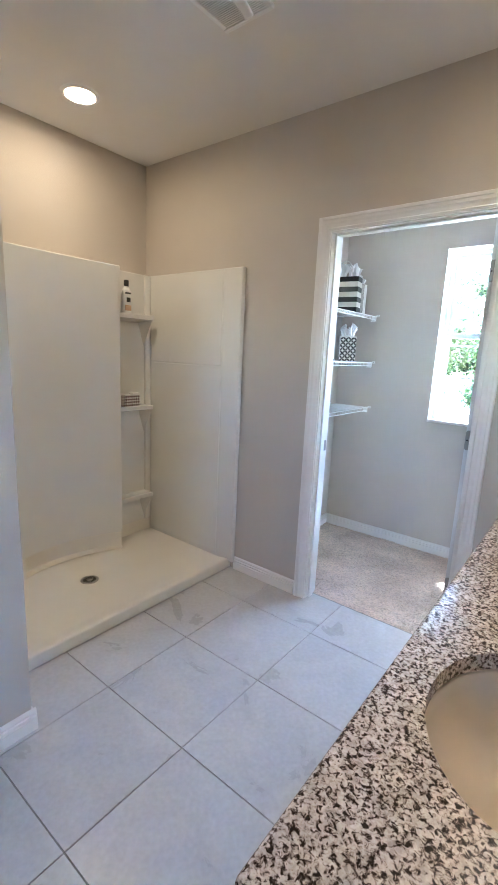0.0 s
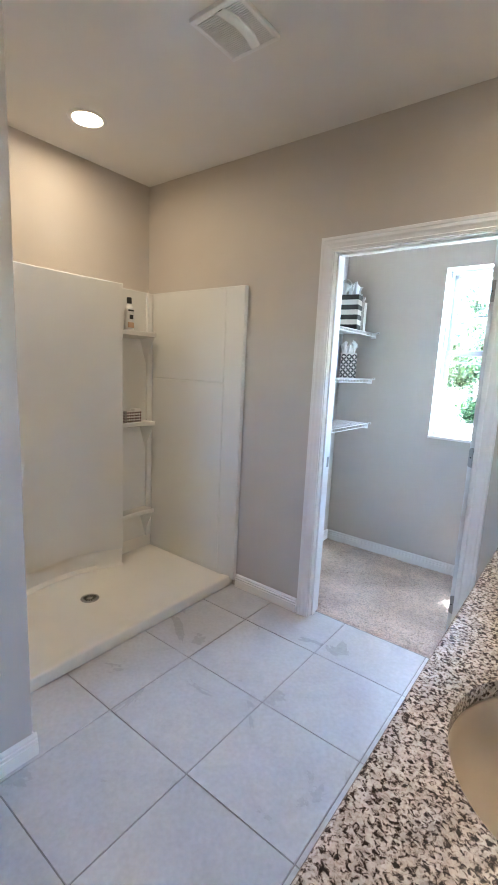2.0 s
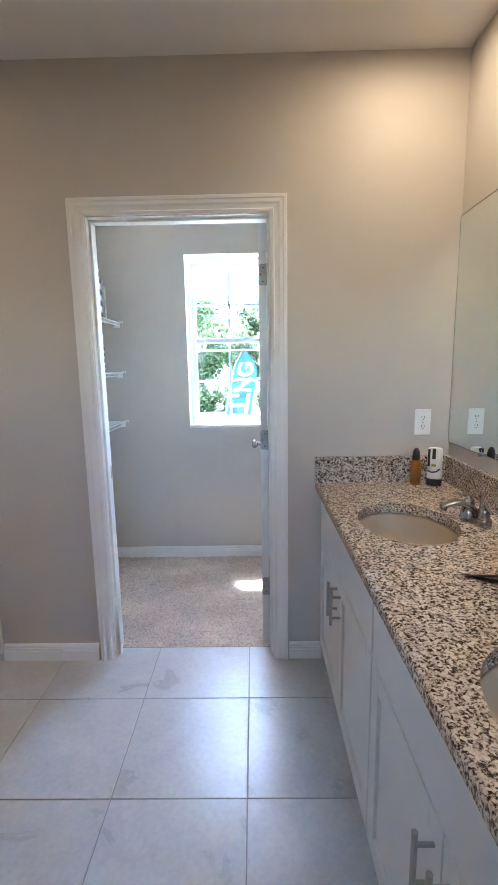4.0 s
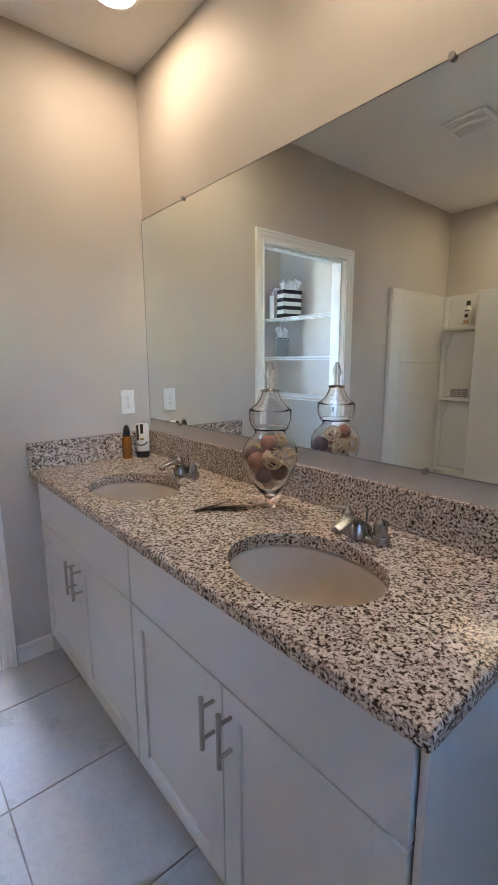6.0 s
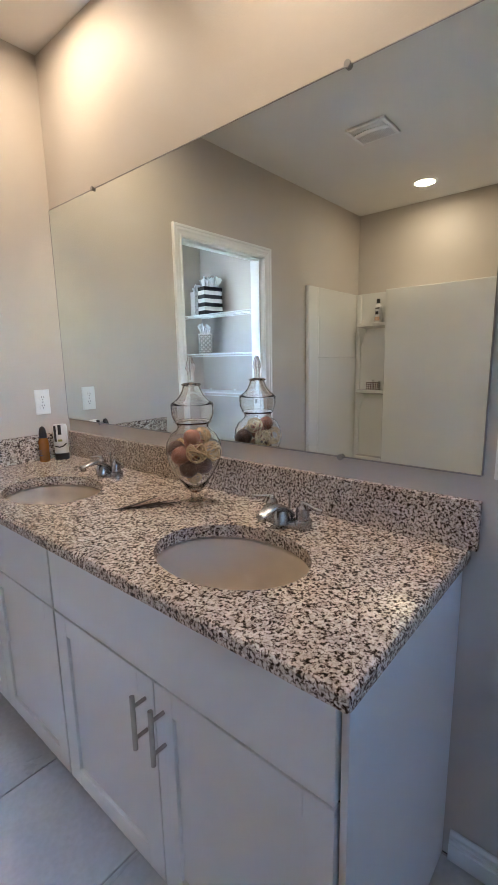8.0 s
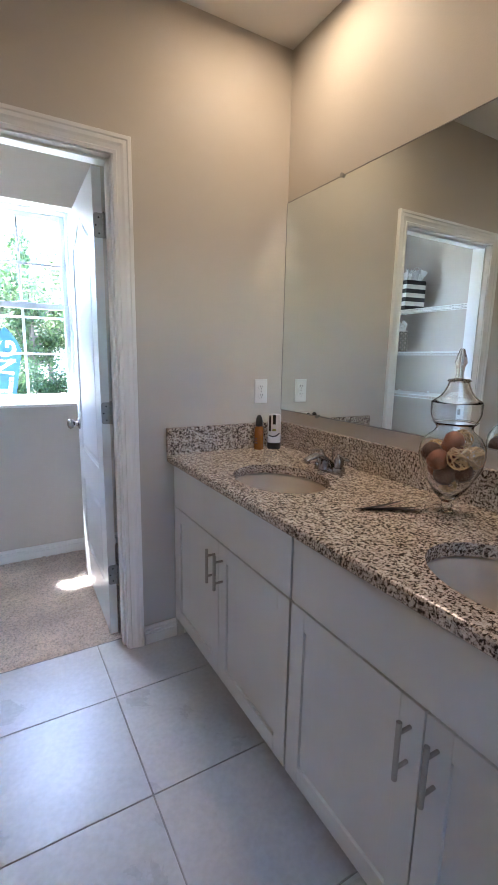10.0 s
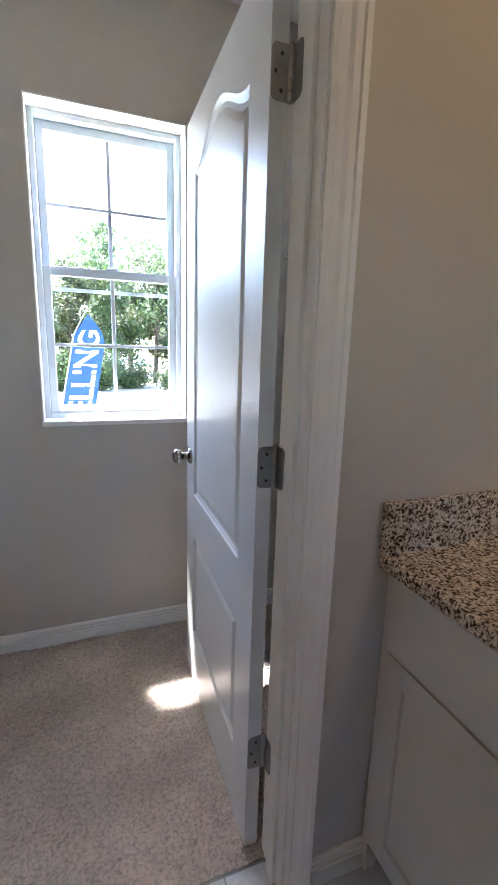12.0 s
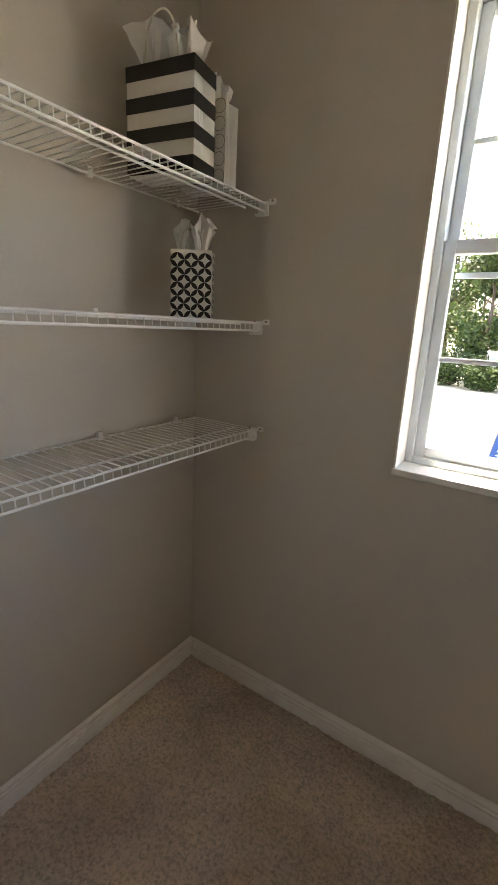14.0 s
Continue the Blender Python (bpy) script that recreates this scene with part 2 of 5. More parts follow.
# ---- the plan ----
EAST, NORTH, WEST, SOUTH, CEILING = 0.458, 2.145, -2.575, -1.25, 2.622
CL_SOUTH, CL_NORTH, CL_WEST, CL_EAST = 2.26, 3.338, -1.625, 0.46
JL, JR, HEAD = -1.108, -0.340, 2.032           # door jambs and head
WX0, WX1, WZ0, WZ1 = -0.880, -0.293, 0.992, 2.170   # window opening
STUB_X, STUB_Y0, STUB_Y1 = -1.392, 0.545, 0.66


def structure(name, bm, mat, label):
    return tagged(part(name, bm, mat), label, "wall" if name.startswith("wall") else name.split("_")[0], kind="structure")


LAMPS = [(-2.15, 1.40), (0.19, 1.76), (0.19, 0.72)]


def ceiling_mesh():
    """A slab with an opening for each recessed lamp."""
    h = 0.063
    xs = sorted({WEST - 0.12, EAST + 0.12, *(round(x + s * h, 4) for x, y in LAMPS for s in (-1, 1))})
    ys = sorted({SOUTH - 0.12, CL_NORTH + 0.16, *(round(y + s * h, 4) for x, y in LAMPS for s in (-1, 1))})
    bm = bmesh.new()
    for z in (CEILING, CEILING + 0.1):
        grid = [[bm.verts.new((x, y, z)) for y in ys] for x in xs]
        for i in range(len(xs) - 1):
            for j in range(len(ys) - 1):
                cx, cy = (xs[i] + xs[i + 1]) / 2, (ys[j] + ys[j + 1]) / 2
                if z == CEILING and any(abs(cx - x) < h and abs(cy - y) < h for x, y in LAMPS):
                    continue
                bm.faces.new((grid[i][j], grid[i + 1][j], grid[i + 1][j + 1], grid[i][j + 1]))
    return bm


structure("wall_east", boxes((EAST, EAST + 0.12, SOUTH - 0.12, CL_SOUTH, 0, CEILING)), WALL, "plain greige painted bathroom wall behind the mirror")
structure("wall_north", boxes((WEST, JL - 0.02, NORTH, CL_SOUTH, 0, CEILING), (JR + 0.02, EAST, NORTH, CL_SOUTH, 0, CEILING), (JL - 0.02, JR + 0.02, NORTH, CL_SOUTH, HEAD + 0.02, CEILING)), WALL, "greige painted wall with the closet doorway")
structure("wall_west", boxes((WEST - 0.12, WEST, SOUTH - 0.12, CL_SOUTH, 0, CEILING)), WALL, "greige painted wall behind the shower")
SX0, SX1, SZ0, SZ1 = -0.74, -0.35, 1.52, 1.90      # unseen opening added behind the walker to let in fill daylight
structure("wall_south", boxes((WEST, SX0, SOUTH - 0.12, SOUTH, 0, CEILING), (SX1, EAST, SOUTH - 0.12, SOUTH, 0, CEILING), (SX0, SX1, SOUTH - 0.12, SOUTH, 0, SZ0), (SX0, SX1, SOUTH - 0.12, SOUTH, SZ1, CEILING)), WALL, "greige painted wall with an unseen opening added for fill daylight")
structure("wall_stub", boxes((WEST, STUB_X, STUB_Y0, STUB_Y1, 0, CEILING), bevel=0.004), WALL, "greige painted stub wall beside the shower")
structure("wall_closet_west", boxes((CL_WEST - 0.12, CL_WEST, CL_SOUTH, CL_NORTH + 0.16, 0, CEILING)), WALL, "greige painted closet wall that carries the shelves")
structure("wall_closet_east", boxes((CL_EAST, CL_EAST + 0.12, CL_SOUTH, CL_NORTH + 0.16, 0, CEILING)), WALL, "greige painted closet wall behind the door")
structure("wall_closet_north", boxes((CL_WEST, WX0, CL_NORTH, CL_NORTH + 0.16, -0.4, CEILING), (WX1, CL_EAST, CL_NORTH, CL_NORTH + 0.16, -0.4, CEILING), (WX0, WX1, CL_NORTH, CL_NORTH + 0.16, -0.4, WZ0), (WX0, WX1, CL_NORTH, CL_NORTH + 0.16, WZ1, CEILING)), WALL, "greige painted outer wall with a window")
structure("ceiling", ceiling_mesh(), CEIL, "off-white painted ceiling")
structure("eave", boxes((-6, 6, CL_NORTH + 0.16, 3.95, 2.74, 2.9)), TRIM, "white boarded roof overhang above the window")

floor = structure("floor", boxes((WEST, EAST, SOUTH, 2.236, -0.10, -0.004)), GROUT, "grey grout bed under the bathroom tiles")
floor["label"] = "grey square porcelain tile floor with thin joints"
carpet = structure("carpet", bmesh.new(), CARPET, "beige cut-pile carpet on the closet floor")


def carpet_mesh():
    bm = bmesh.new()
    x0, x1, y0, y1 = CL_WEST, CL_EAST, 2.238, CL_NORTH
    nx, ny = 260, 140
    grid = []
    for j in range(ny + 1):
        row = []
        for i in range(nx + 1):
            p = Vector((x0 + (x1 - x0) * i / nx, y0 + (y1 - y0) * j / ny, 0))
            h = 0.004 + 0.009 * noise.noise(p * 80) + 0.003 * noise.noise(p * 14)
            edge = min(1.0, (p.y - y0) / 0.02)
            row.append(bm.verts.new((p.x, p.y + (0.004 * noise.noise(p * 60) if j == 0 else 0), -0.003 + (h + 0.003) * edge)))
        grid.append(row)
    for j in range(ny):
        for i in range(nx):
            bm.faces.new((grid[j][i], grid[j][i + 1], grid[j + 1][i + 1], grid[j + 1][i]))
    return bm


carpet.data = mesh_of("carpet", carpet_mesh(), CARPET, True)
structure("subfloor", boxes((CL_WEST, CL_EAST, 2.237, CL_NORTH, -0.10, -0.01), (JL - 0.02, JR + 0.02, 2.236, 2.2375, -0.10, -0.012)), GROUT, "bare slab under the closet carpet")

# baseboards with a stepped top
BASE = [(0, 0), (0.0145, 0), (0.0145, 0.048), (0.0095, 0.0495), (0.0095, 0.0535), (0.0125, 0.055), (0.0125, 0.063), (0.0075, 0.0645), (0.0075, 0.0685), (0.0095, 0.070), (0.0095, 0.076), (0.004, 0.084), (0, 0.085)]


def baseboard(a, b, out):
    ob = part("baseboard", sweep(bmesh.new(), BASE, (*a, 0.0), (*b, 0.0), (*out, 0)), TRIM)
    return tagged(ob, "white painted stepped baseboard along the wall", "baseboard", kind="structure")


baseboard((-1.66, NORTH), (-1.19, NORTH), (0, -1))
baseboard((-0.262, NORTH), (-0.06, NORTH), (0, -1))
baseboard((STUB_X, STUB_Y0 - 0.013), (STUB_X, STUB_Y1 + 0.013), (1, 0))
baseboard((WEST, STUB_Y0), (STUB_X, STUB_Y0), (0, -1))
baseboard((-1.70, STUB_Y1), (STUB_X, STUB_Y1), (0, 1))
baseboard((CL_WEST, CL_SOUTH), (CL_WEST, CL_NORTH), (1, 0))
baseboard((CL_WEST + 0.013, CL_NORTH), (CL_EAST, CL_NORTH), (0, -1))
baseboard((CL_EAST, CL_SOUTH), (CL_EAST, CL_NORTH - 0.013), (-1, 0))
baseboard((JR + 0.085, CL_SOUTH), (CL_EAST - 0.013, CL_SOUTH), (0, 1))
baseboard((CL_WEST + 0.013, CL_SOUTH), (JL - 0.085, CL_SOUTH), (0, 1))
baseboard((EAST, SOUTH), (EAST, 0.30), (-1, 0))

# door frame: jambs, stops and colonial casing
CASE = [(0, 0), (0.0, 0.010), (0.011, 0.013), (0.015, 0.010), (0.028, 0.013), (0.037, 0.017), (0.050, 0.017), (0.054, 0.020), (0.066, 0.020), (0.068, 0.016), (0.068, 0)]


def casing(side):
    """One mitred casing round the doorway, on the side that faces y = side."""
    y = NORTH if side < 0 else CL_SOUTH
    bm = bmesh.new()
    l, r, h = JL - 0.005, JR + 0.005, HEAD + 0.005
    rings = []
    for k in range(4):
        ring = []
        for u, v in CASE:
            x = (l - u) if k < 2 else (r + u)
            z = 0.0 if k in (0, 3) else h + u
            ring.append(bm.verts.new((x, y + side * v, z)))
        rings.append(ring)
    n = len(CASE)
    for a, b in zip(rings, rings[1:]):
        for i in range(n):
            bm.faces.new((a[i], a[(i + 1) % n], b[(i + 1) % n], b[i]))
    bm.faces.new(rings[0])
    bm.faces.new(rings[3])
    return bm


frame_thing = thing("door_frame", "white painted closet doorway frame with moulded casing", "door frame", kind="structure")
part("casing", casing(-1), TRIM, frame_thing, smooth=False)
part("casing", casing(1), TRIM, frame_thing)
jy0, jy1 = NORTH - 0.002, CL_SOUTH + 0.002
part("jamb", boxes((JL - 0.019, JL, jy0, jy1, -0.005, HEAD + 0.019), bevel=0.002), TRIM, frame_thing)
part("jamb", boxes((JR, JR + 0.019, jy0, jy1, -0.005, HEAD + 0.019), bevel=0.002), TRIM, frame_thing)
part("head_jamb", boxes((JL, JR, jy0, jy1, HEAD, HEAD + 0.019), bevel=0.002), TRIM, frame_thing)
part("door_stop", boxes((JL, JL + 0.011, NORTH + 0.03, NORTH + 0.066, -0.003, HEAD), bevel=0.002), TRIM, frame_thing)
part("door_stop", boxes((JR - 0.011, JR, NORTH + 0.03, NORTH + 0.066, -0.003, HEAD), bevel=0.002), TRIM, frame_thing)
part("door_stop", boxes((JL + 0.011, JR - 0.011, NORTH + 0.03, NORTH + 0.066, HEAD - 0.011, HEAD), bevel=0.002), TRIM, frame_thing)
part("strike_plate", boxes((JL, JL + 0.002, NORTH + 0.075, NORTH + 0.105, 0.89, 0.95)), STEEL, frame_thing, "dull steel strike plate")

# ---- bathroom lamps ----
GLOW = bpy.data.materials.new("lamp_diffuser")
GLOW.use_nodes = True
gb = GLOW.node_tree.nodes["Principled BSDF"]
gb.inputs["Base Color"].default_value = (0.9, 0.9, 0.9, 1)
gb.inputs["Emission Color"].default_value = (1.0, 0.70, 0.43, 1)
gb.inputs["Emission Strength"].default_value = LAMP_WATTS


def downlight(x, y, label):
    t = thing("ceiling_light", label, "ceiling light", (x, y, CEILING), "recessed ceiling lights")
    bm = lathe(bmesh.new(), [(0.070, 0.0), (0.070, -0.004), (0.074, -0.008), (0.088, -0.006), (0.094, 0.0)], 48, close=True)
    part("trim_ring", bm, PLATE, t, smooth=True)
    bm = bmesh.new()
    lathe(bm, [(0.0, -0.0045), (0.060, -0.004), (0.0705, -0.002)], 48)
    part("diffuser", bm, GLOW, t, "glowing round diffuser")
    return t


downlight(*LAMPS[0], "round white recessed ceiling light above the shower, switched on")
for at in LAMPS[1:]:
    downlight(*at, "round white recessed ceiling light above the vanity, switched on")


# ---- vanity ----
CAB_Y = [(0.332, 1.222), (1.226, 2.118)]
FRONT, TOE, BOX_TOP = -0.098, 0.10, 0.847


def shaker_door(parent, x, y0, y1, z0, z1, rail=0.058, thick=0.019, dip=0.009):
    """A framed door that faces -x: the sunk panel carries stiles, rails and handle."""
    d = part("door", boxes((x - thick + dip, x - 0.002, y0 + rail - 0.006, y1 - rail + 0.006, z0 + rail - 0.006, z1 - rail + 0.006)), CAB, parent)
    for a, b in ((y0, y0 + rail), (y1 - rail, y1)):
        part("stile", boxes((x - thick, x, a, b, z0, z1), bevel=0.0015), CAB, d)
    for a, b in ((z0, z0 + rail), (z1 - rail, z1)):
        part("rail", boxes((x - thick, x, y0 + rail, y1 - rail, a, b), bevel=0.0015), CAB, d)
    return d


def bar_handle(parent, x, y, z):
    bm = bmesh.new()
    tube(bm, [(x - 0.034, y, z - 0.066), (x - 0.034, y, z + 0.066)], 0.0058, 14)
    for dz in (-0.04, 0.04):
        tube(bm, [(x + 0.001, y, z + dz), (x - 0.034, y, z + dz)], 0.0045, 10)
    return part("handle", bm, NICKEL, parent, "brushed nickel bar handle", smooth=True)


def vanity_cabinet(y0, y1, label):
    t = thing("vanity_cabinet", label, "cabinet", (0, 0, 0), "vanity cabinets")
    back = FRONT + 0.022
    bm = boxes((back, EAST - 0.003, y0, y0 + 0.016, TOE, BOX_TOP), (back, EAST - 0.003, y1 - 0.016, y1, TOE, BOX_TOP), (back, EAST - 0.003, y0 + 0.016, y1 - 0.016, TOE, TOE + 0.016),
               (EAST - 0.012, EAST - 0.003, y0 + 0.016, y1 - 0.016, TOE + 0.016, BOX_TOP), bevel=0.001)
    part("body", bm, CAB, t)
    # flat dark sheet: the shade in the door gaps is put into its colour
    part("inside", boxes((FRONT + 0.012, back - 0.001, y0 + 0.001, y1 - 0.001, TOE + 0.004, BOX_TOP - 0.004)), DARKGAP, t, "dark sheet behind the fronts in place of shade in the gaps")
    part("toe_kick", boxes((-0.04, -0.022, y0, y1, 0.0, TOE), bevel=0.001), CAB, t)
    part("drawer_front", boxes((FRONT - 0.019, FRONT, y0 + 0.0025, y1 - 0.0025, 0.6540, 0.842), bevel=0.002), CAB, t)
    mid = (y0 + y1) / 2
    for a, b, hy in ((y0 + 0.0025, mid - 0.0018, mid - 0.032), (mid + 0.0018, y1 - 0.0025, mid + 0.032)):
        d = shaker_door(t, FRONT, a, b, 0.104, 0.648)
        bar_handle(d, FRONT - 0.019, hy, 0.550)
    return t


vanity_cabinet(*CAB_Y[0], "light grey painted vanity cabinet at the open end of the vanity")
vanity_cabinet(*CAB_Y[1], "light grey painted vanity cabinet against the side wall")
tagged(part("filler_strip", boxes((FRONT - 0.012, FRONT + 0.02, 2.121, NORTH - 0.002, 0.0, BOX_TOP), bevel=0.001), CAB), "light grey painted filler strip between cabinet and wall", "filler strip", kind="structure")
tagged(part("end_panel", boxes((-0.108, EAST - 0.003, 0.317, 0.330, 0.0, BOX_TOP), bevel=0.001), CAB), "light grey painted end panel of the vanity", "end panel", kind="structure")

CT0, CT1, CTOP, CBOT = -0.141, 0.302, 0.883, 0.848   # counter front, end, top, underside
SINKS = [(0.092, 0.735), (0.092, 1.602)]
SRX, SRY = 0.158, 0.203


def countertop():
    """A slab with two oval cut-outs and an eased edge."""
    bm = bmesh.new()
    seg = 48
    ya, yb = CT1, NORTH - 0.002
    xa, xb = CT0, EAST - 0.003
    e = 0.008
    for lo, hi, (cx, cy) in ((ya, (SINKS[0][1] + SINKS[1][1]) / 2, SINKS[0]), ((SINKS[0][1] + SINKS[1][1]) / 2, yb, SINKS[1])):
        xf = xa + e
        lo2 = lo + e if lo == ya else lo
        angles = [2 * math.pi * i / seg for i in range(seg)]
        for cxn, cyn in ((xf, lo2), (xb, lo2), (xb, hi), (xf, hi)):
            angles.append(math.atan2(cyn - cy, cxn - cx) % (2 * math.pi))
        angles = sorted(set(round(a, 6) for a in angles))
        inner, outer = [], []
        for a in angles:
            c, s = math.cos(a), math.sin(a)
            r = 1 / math.sqrt((c / SRX) ** 2 + (s / SRY) ** 2)
            inner.append((cx + r * c, cy + r * s))
            ts = []
            if c > 1e-9:
                ts.append((xb - cx) / c)
            if c < -1e-9:
                ts.append((xf - cx) / c)
            if s > 1e-9:
                ts.append((hi - cy) / s)
            if s < -1e-9:
                ts.append((lo2 - cy) / s)
            k = min(ts)
            outer.append((cx + k * c, cy + k * s))
        n = len(angles)
        ti = [bm.verts.new((x, y, CTOP)) for x, y in inner]
        to = [bm.verts.new((x, y, CTOP)) for x, y in outer]
        bi = [bm.verts.new((x, y, CBOT)) for x, y in inner]
        bo = [bm.verts.new((x, y, CBOT)) for x, y in outer]
        for i in range(n):
            j = (i + 1) % n
            bm.faces.new((ti[i], ti[j], to[j], to[i]))
            bm.faces.new((bi[j], bi[i], bo[i], bo[j]))
            bm.faces.new((ti[j], ti[i], bi[i], bi[j]))
    # eased front and end
    prof = [(0, CTOP), (-e * 0.6, CTOP - e * 0.25), (-e, CTOP - e), (-e, CBOT + e * 0.5), (-e * 0.5, CBOT), (0, CBOT)]
    front = [[bm.verts.new((xa + e + u, y, z)) for u, z in prof] for y in (yb, ya + e)]
    corner = [bm.verts.new((xa + e + u * 0.75, ya + e + u * 0.75, z)) for u, z in prof]
    end = [[bm.verts.new((x, ya + e + u, z)) for u, z in prof] for x in (xa + e, xb)]
    rows = [front[0], front[1], corner, end[0], end[1]]
    for a, b in zip(rows, rows[1:]):
        for i in range(len(prof) - 1):
            try:
                bm.faces.new((a[i], a[i + 1], b[i + 1], b[i]))
            except ValueError:
                pass
    bmesh.ops.remove_doubles(bm, verts=bm.verts, dist=0.00005)
    return bm


tagged(part("countertop", countertop(), GRANITE), "speckled brown and white granite countertop with two oval cut-outs", "countertop")
tagged(part("backsplash", boxes((EAST - 0.022, EAST - 0.002, CT1 - 0.016, NORTH - 0.023, CTOP + 0.0005, 1.001), bevel=0.002), GRANITE), "low speckled granite backsplash under the mirror", "backsplash")
tagged(part("backsplash", boxes((CT0 - 0.003, EAST - 0.002, NORTH - 0.022, NORTH - 0.002, CTOP + 0.0005, 1.001), bevel=0.002), GRANITE), "short speckled granite side splash against the wall", "backsplash")


def sink(x, y):
    t = thing("sink", "cream oval undermount porcelain sink in the granite top", "sink", (x, y, CBOT - 0.001), "vanity sinks")
    prof = [(1.06, 0.0), (1.03, -0.002), (1.0, -0.008), (0.97, -0.03), (0.90, -0.075), (0.75, -0.115), (0.5, -0.138), (0.2, -0.147), (0.13, -0.149)]
    bm = bmesh.new()
    seg = 56
    rings = [[bm.verts.new((SRX * r * math.cos(2 * math.pi * i / seg), SRY * r * math.sin(2 * math.pi * i / seg), z)) for i in range(seg)] for r, z in prof]
    for a, b in zip(rings, rings[1:]):
        for i in range(seg):
            bm.faces.new((a[i], a[(i + 1) % seg], b[(i + 1) % seg], b[i]))
    bmesh.ops.solidify(bm, geom=bm.faces[:], thickness=0.006)
    part("basin", bm, CREAM, t, smooth=True)
    bm = lathe(bmesh.new(), [(0.0, -0.145), (0.012, -0.143), (0.014, -0.147), (0.022, -0.146), (0.028, -0.152)], 24)
    part("drain", bm, CHROME, t, "chrome pop-up drain", smooth=True)
    return t


for sx_, sy_ in SINKS:
    sink(sx_, sy_)


def faucet(x, y):
    """A centreset tap: oval base, low arched spout, two levers; it faces -x."""
    t = thing("faucet", "chrome two-lever centreset faucet standing behind the sink", "faucet", (x, y, CTOP), "vanity faucets")
    bm = bmesh.new()
    lathe(bm, [(0.0, 0.0), (1.0, 0.0), (1.0, 0.010), (0.93, 0.017), (0.7, 0.020), (0.0, 0.020)], 40, sx=0.026, sy=0.076)
    part("base_plate", bm, CHROME, t, smooth=True)
    part("spout_body", lathe(bmesh.new(), [(0.0, 0.012), (0.025, 0.012), (0.023, 0.026), (0.019, 0.044), (0.010, 0.056), (0.0, 0.058)], 28, (-0.020, 0, 0), 1.2), CHROME, t, smooth=True)
    # flat, slightly drooping spout
    bm = bmesh.new()
    rings = []
    for i in range(17):
        u = i / 16
        cx, cz = 0.008 - 0.122 * u, 0.030 + 0.036 * math.sin(min(1.0, u * 1.6) * math.pi * 0.5) - 0.014 * max(0.0, u - 0.55) ** 1.3 * 3
        wide, thick = 0.023 - 0.007 * u, 0.012 - 0.005 * u
        if i == 16:
            wide, thick = wide * 0.8, thick * 0.7
        rings.append([bm.verts.new((cx, wide * abs(math.cos(a)) ** 0.7 * math.copysign(1, math.cos(a)), cz + thick * abs(math.sin(a)) ** 0.8 * math.copysign(1, math.sin(a)))) for a in (2 * math.pi * (k + 0.5) / 24 for k in range(24))])
    for a, b in zip(rings, rings[1:]):
        for k in range(24):
            bm.faces.new((a[k], a[(k + 1) % 24], b[(k + 1) % 24], b[k]))
    bm.faces.new(rings[0])
    bm.faces.new(rings[-1])
    part("spout", bm, CHROME, t, smooth=True)
    part("aerator", tube(bmesh.new(), [(-0.104, 0, 0.058), (-0.104, 0, 0.040)], 0.0105, 20), CHROME, t, smooth=True)
    bm = tube(bmesh.new(), [(0.016, 0, 0.015), (0.016, 0, 0.085)], 0.0028, 10)
    bmesh.ops.create_uvsphere(bm, u_segments=12, v_segments=8, radius=0.006, matrix=Matrix.Translation((0.016, 0, 0.087)))
    part("lift_rod", bm, CHROME, t, smooth=True)
    for s in (-1, 1):
        bm = lathe(bmesh.new(), [(0.0, 0.004), (0.0255, 0.004), (0.0255, 0.020), (0.024, 0.024), (0.0185, 0.026), (0.0175, 0.052), (0.0135, 0.060), (0.0085, 0.064), (0.0075, 0.071), (0.005, 0.074), (0.0, 0.075)], 24, (0.004, s * 0.051, 0))
        h = part("handle_body", bm, CHROME, t, smooth=True)
        pts = [(0.004, s * 0.046, 0.069), (0.003, s * 0.058, 0.0695), (0.001, s * 0.075, 0.067), (-0.001, s * 0.092, 0.0625), (-0.003, s * 0.108, 0.0620), (-0.003, s * 0.116, 0.063)]
        part("lever", tube(bmesh.new(), pts, [0.0055, 0.0052, 0.0047, 0.0047, 0.0052, 0.003], 12), CHROME, h, smooth=True)
    return t


for sx_, sy_ in SINKS:
    faucet(0.318, sy_)

# ---- mirror ----
MY0, MY1, MZ0, MZ1 = 0.292, 2.139, 1.060, 2.004
mirror = thing("wall_mirror", "large frameless wall mirror above the vanity", "mirror")
part("mirror_glass", boxes((EAST - 0.006, EAST - 0.001, MY0, MY1, MZ0, MZ1), bevel=0.001), MIRROR, mirror)
part("mirror_edge", boxes((EAST - 0.0065, EAST - 0.001, MY0 - 0.003, MY0 - 0.0005, MZ0, MZ1), (EAST - 0.0065, EAST - 0.001, MY1 + 0.0005, MY1 + 0.003, MZ0, MZ1), (EAST - 0.0065, EAST - 0.001, MY0, MY1, MZ1 + 0.0005, MZ1 + 0.003), (EAST - 0.0065, EAST - 0.001, MY0, MY1, MZ0 - 0.003, MZ0 - 0.0005)), STEEL, mirror, "dark ground edge of the glass")
for cy, cz, s in ((0.645, MZ1, 1), (1.767, MZ1, 1), (0.645, MZ0, -1), (1.85, MZ0, -1)):
    bm = bmesh.new()
    tube(bm, [(EAST - 0.014, cy, cz + s * 0.002), (EAST - 0.0075, cy, cz + s * 0.002)], 0.0085, 20)
    part("mirror_clip", bm, STEEL, mirror, "small round mirror clip", smooth=True)


